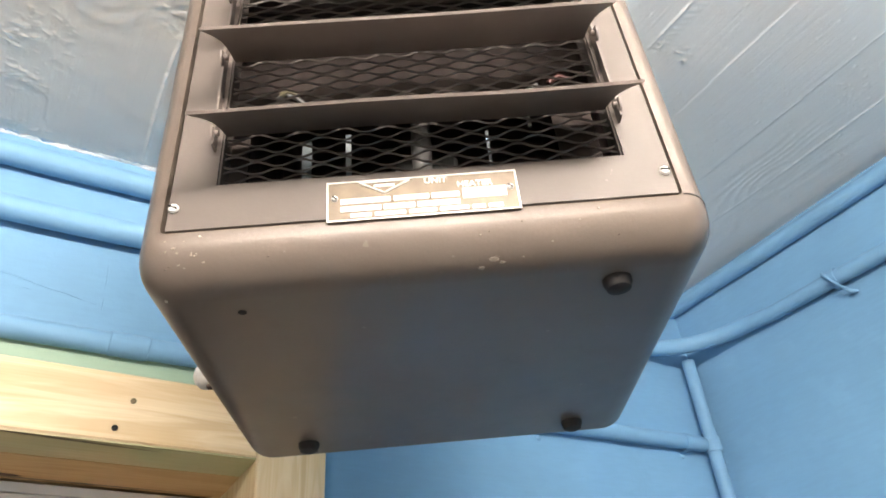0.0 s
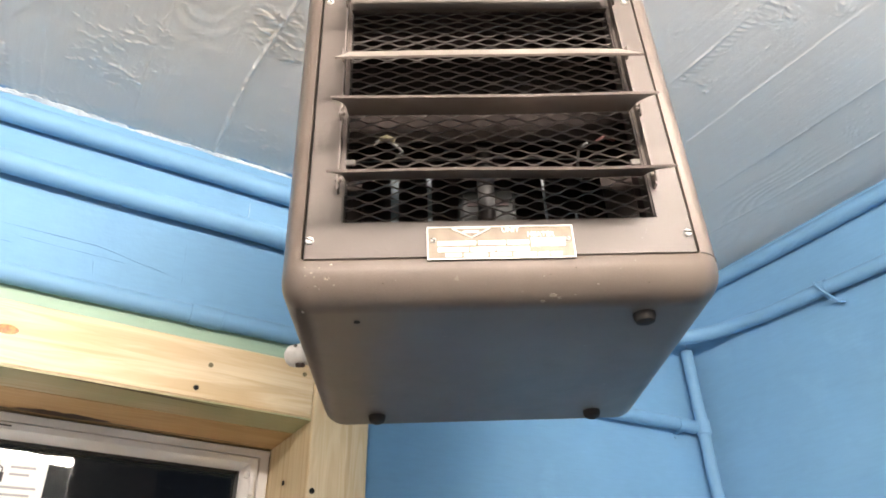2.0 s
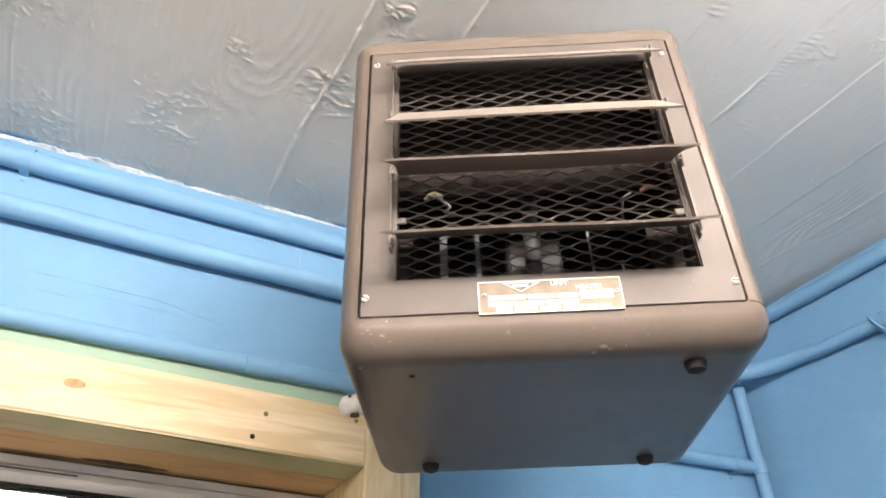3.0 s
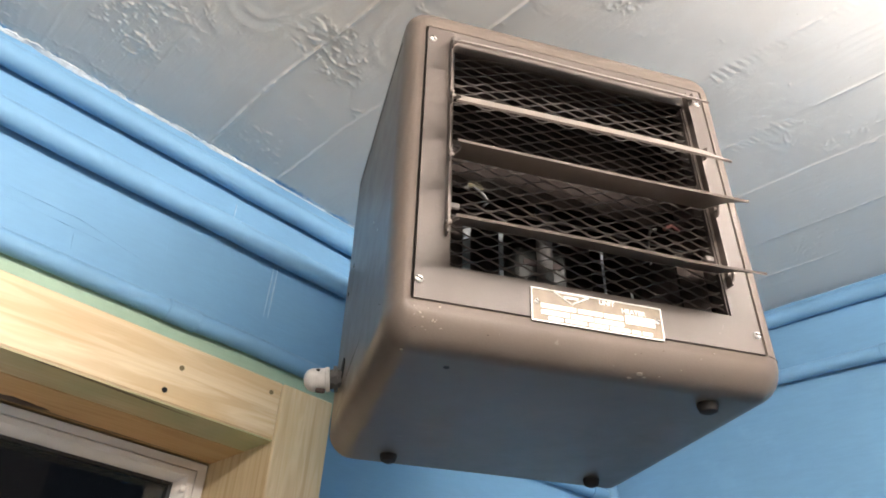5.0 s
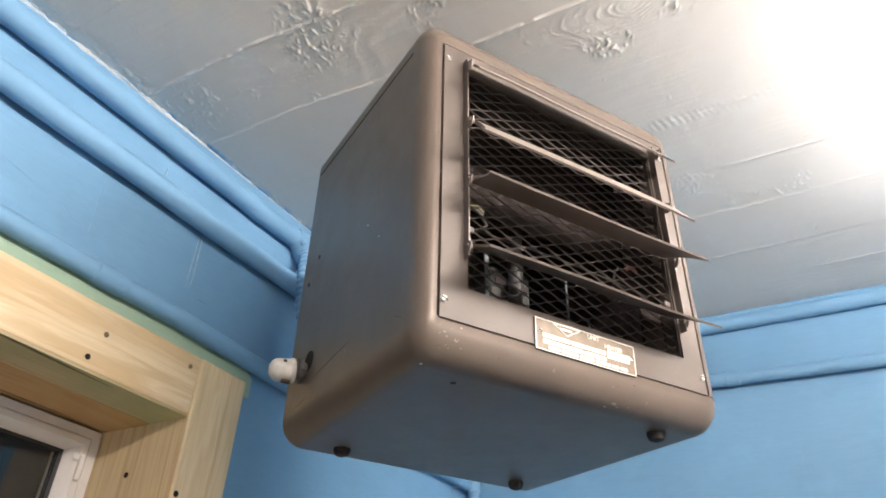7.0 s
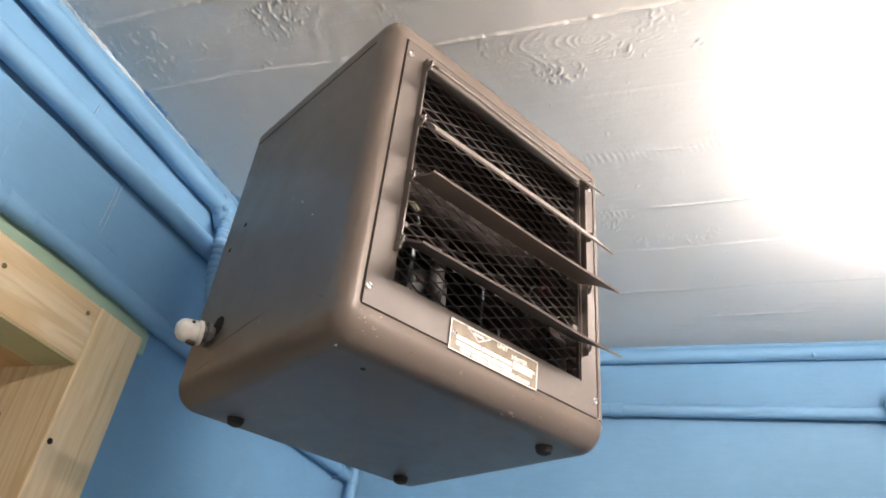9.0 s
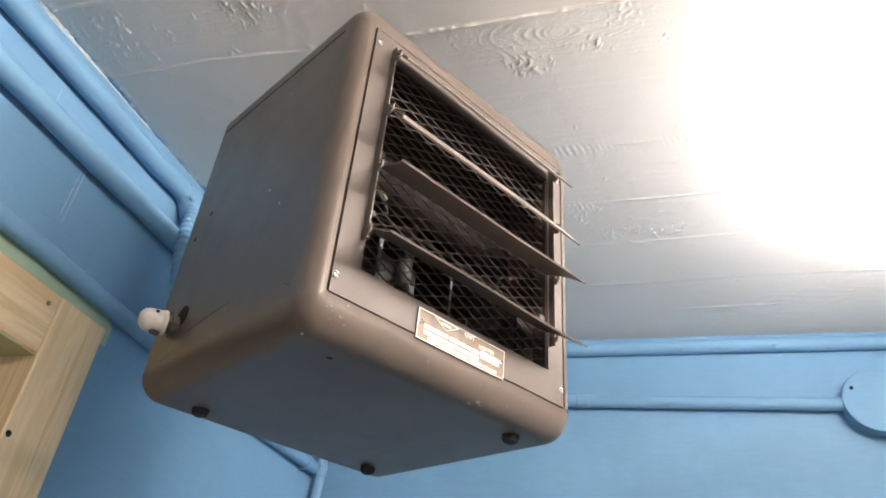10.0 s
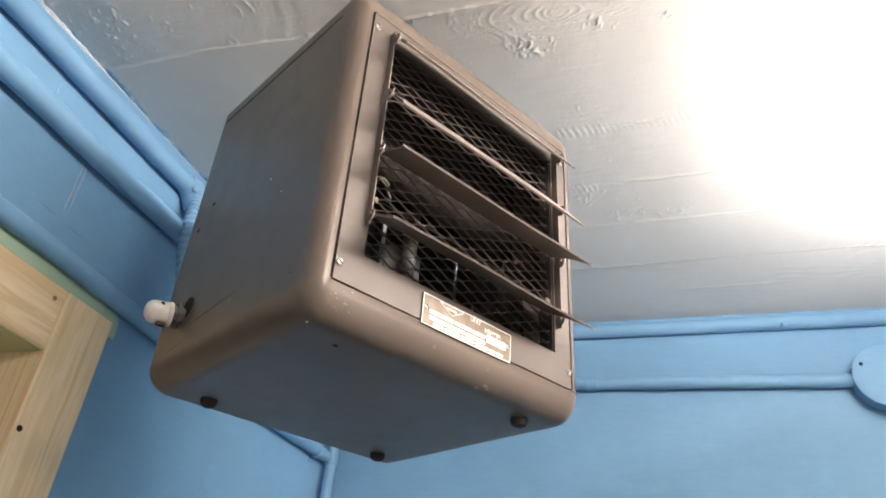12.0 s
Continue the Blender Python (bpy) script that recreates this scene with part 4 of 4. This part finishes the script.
def lettering(text, x, z, size):
    cu = bpy.data.curves.new("lettering", "FONT")
    cu.body, cu.size, cu.extrude, cu.offset = text, size, 0.0002, size * 0.012
    tmp = new("lettering", cu)
    bpy.context.view_layer.update()
    me = bpy.data.meshes.new_from_object(tmp.evaluated_get(bpy.context.evaluated_depsgraph_get()))
    bpy.data.objects.remove(tmp)
    me.transform(pose(x - OX, TZ - 0.0001 - OY, z - OZ, 90, 0, 0))
    me.materials.clear()
    me.materials.append(M_ETCH)
    ob = new("lettering", me)
    ob.parent = plate
    return ob


lettering("UNIT", 0.0095, 1.8915, 0.0062)
lettering("HEATER", 0.0300, 1.8868, 0.0062)
for x, z in ((-0.0465, 1.8845), (0.0632, 1.8840)):
    screw(x, z, FRONT - 0.0016, 0.0021, plate, 40, True)

# rubber feet under the casing, one missing
for x, y in ((-0.1075, 0.632), (0.131, 0.634), (0.127, 0.390)):
    hp("rubber_foot", revolve(bmesh.new(), (x, y, HZ0 + 0.001), (0, 0, -1), [(0, 0.0095), (0.004, 0.0093), (0.008, 0.0078), (0.0098, 0.004), (0.010, 0)], 18), M_RUBBER, None, "dark rubber foot")
hp("empty_foot_hole", revolve(bmesh.new(), (-0.110, 0.393, HZ0 + 0.001), (0, 0, -1), [(0, 0.0028), (0.0013, 0.0028), (0.0014, 0)], 12), M_DARK, None, "empty hole of a missing foot")
for x, y, z, r in ((-0.1525, 0.376, 1.8365, 0.0016), (-0.171, 0.47, 2.02, 0.0012), (-0.171, 0.44, 1.99, 0.001)):
    hp("paint_chip", revolve(bmesh.new(), (x + 0.001, y, z), (-1, -0.3, -0.5), [(0, r), (0.0012, r * 0.8), (0.0013, 0)], 8), M_ETCH, case)
for y, z in ((0.637, 2.025), (0.612, 2.052)):
    hp("side_screw_hole", revolve(bmesh.new(), (HX0 + 0.0005, y, z), (-1, 0, 0), [(0, 0.003), (0.0009, 0.003), (0.001, 0)], 10), M_DARK, case)
# folded seam below the top of the casing
hp("seam", boxed(HX0 - 0.0004, HX0 + 0.001, 0.385, 0.655, 2.2030, 2.2046), M_DARK, case)

hp("seam", sweep(bmesh.new(), [(HX1 - 0.0195 * (1 - math.cos(q)) - 0.0001, FRONT + 0.026 * (1 - math.sin(q)) + 0.0001, PZ0 - 0.001 - 0.0012 * math.cos(q)) for q in (0.5 * math.pi * i / 10 for i in range(11))], 0.0006, 6), M_DARK, case)


def on_front_edge(z):
    """Depth and slope of the rolled lower front edge at a height."""
    q = math.acos(max(-1, min(1, 1 - (z - HZ0) / 0.0335)))
    return FRONT + 0.026 * (1 - math.sin(q)), Vector((0, -math.sin(q) * 0.0335, -math.cos(q) * 0.026)).normalized()


rnd = random.Random(7)
chips = [(0.040, 1.8365, 0.0022), (0.048, 1.8395, 0.0028), (0.053, 1.838, 0.0016), (-0.128, 1.865, 0.0014), (-0.141, 1.855, 0.0012)]
chips += [(-0.150 + 0.03 * rnd.random(), 1.845 + 0.021 * rnd.random(), 0.0005 + 0.0008 * rnd.random()) for _ in range(14)]
chips += [(-0.12 + 0.28 * rnd.random(), 1.838 + 0.027 * rnd.random(), 0.0004 + 0.0007 * rnd.random()) for _ in range(10)]
for x, z, r in chips:
    y, nv = on_front_edge(z)
    bm = revolve(bmesh.new(), Vector((x, y, z)) - nv * 0.0004, nv, [(0, r * 0.6), (0.0006, r * 0.55), (0.00065, 0)], 7)
    bmesh.ops.transform(bm, matrix=Matrix.Translation((x, 0, 0)) @ Matrix.Diagonal((1 + rnd.random(), 1, 1, 1)) @ Matrix.Translation((-x, 0, 0)), verts=bm.verts)
    hp("paint_chip", bm, M_CHIP if r > 0.0011 or rnd.random() < 0.6 else M_RUST, case)
for a, b, r in (((HX0, 0.600, 1.884), (HX0, 0.470, 1.897), 0.0007), ((HX0, 0.64, 1.862), (HX0, 0.58, 1.872), 0.0005), ((HX0, 0.40, 1.885), (HX0, 0.375, 1.872), 0.0005)):
    pts = [p + Vector((0.0003, 0, 0.0012 * noise.noise(p * 50))) for p in line(a, b, 12)]
    hp("scratch", sweep(bmesh.new(), pts, [r * math.sin(math.pi * (i + 0.6) / 13.2) for i in range(13)], 5), M_RUST, case)

# cable gland on the casing side
GC = Vector((HX0, 0.606, 1.902))
ga = Vector((-1, 0.16, -0.12))
hp("knockout", revolve(bmesh.new(), (HX0 - 0.0004, 0.598, 1.911), (-1, 0, 0), [(0, 0.0118), (0.0008, 0.0116), (0.0009, 0)], 24), M_DARK, None, "dark knockout hole")
gland = hp("cable_gland", revolve(bmesh.new(), GC + ga * 0.012, ga, [(0, 0.0125), (0.001, 0.0135), (0.004, 0.0135), (0.005, 0.0125), (0.019, 0.0125), (0.0235, 0.0105), (0.027, 0.006), (0.028, 0)], 24), M_GLAND, None, "dirty white plastic cable gland")
hp("lock_ring", revolve(bmesh.new(), GC + ga * 0.002, ga, [(-0.003, 0.009), (0.002, 0.010), (0.002, 0.0142), (0.006, 0.0142), (0.006, 0.0105), (0.0105, 0.0105)], 10), M_STEEL, gland, "dull metal lock ring")
hp("gland_screw", revolve(bmesh.new(), GC + ga * 0.026 + Vector((0.0, -0.0095, 0.0065)), (0, -0.8, 0.5), [(-0.001, 0.0026), (0.0014, 0.0024), (0.0016, 0)], 10), M_DARK, gland)
hp("gland_clamp", boxed(GC.x - 0.026, GC.x - 0.016, GC.y - 0.003, GC.y + 0.003, GC.z - 0.0185, GC.z - 0.0145, bevel=0.001), M_RUST, gland)

# hanger out of sight above the casing
bm = bmesh.new()
box(bm, -0.08, 0.10, 0.585, 0.615, HZ1 - 0.001, HZ1 + 0.005)
box(bm, -0.08, -0.074, 0.585, 0.615, HZ1 + 0.005, CEIL - 0.002)
box(bm, 0.094, 0.10, 0.585, 0.615, HZ1 + 0.005, CEIL - 0.002)
hp("hanger", bm, M_CASE, None, "bronze hanger strap to the ceiling")
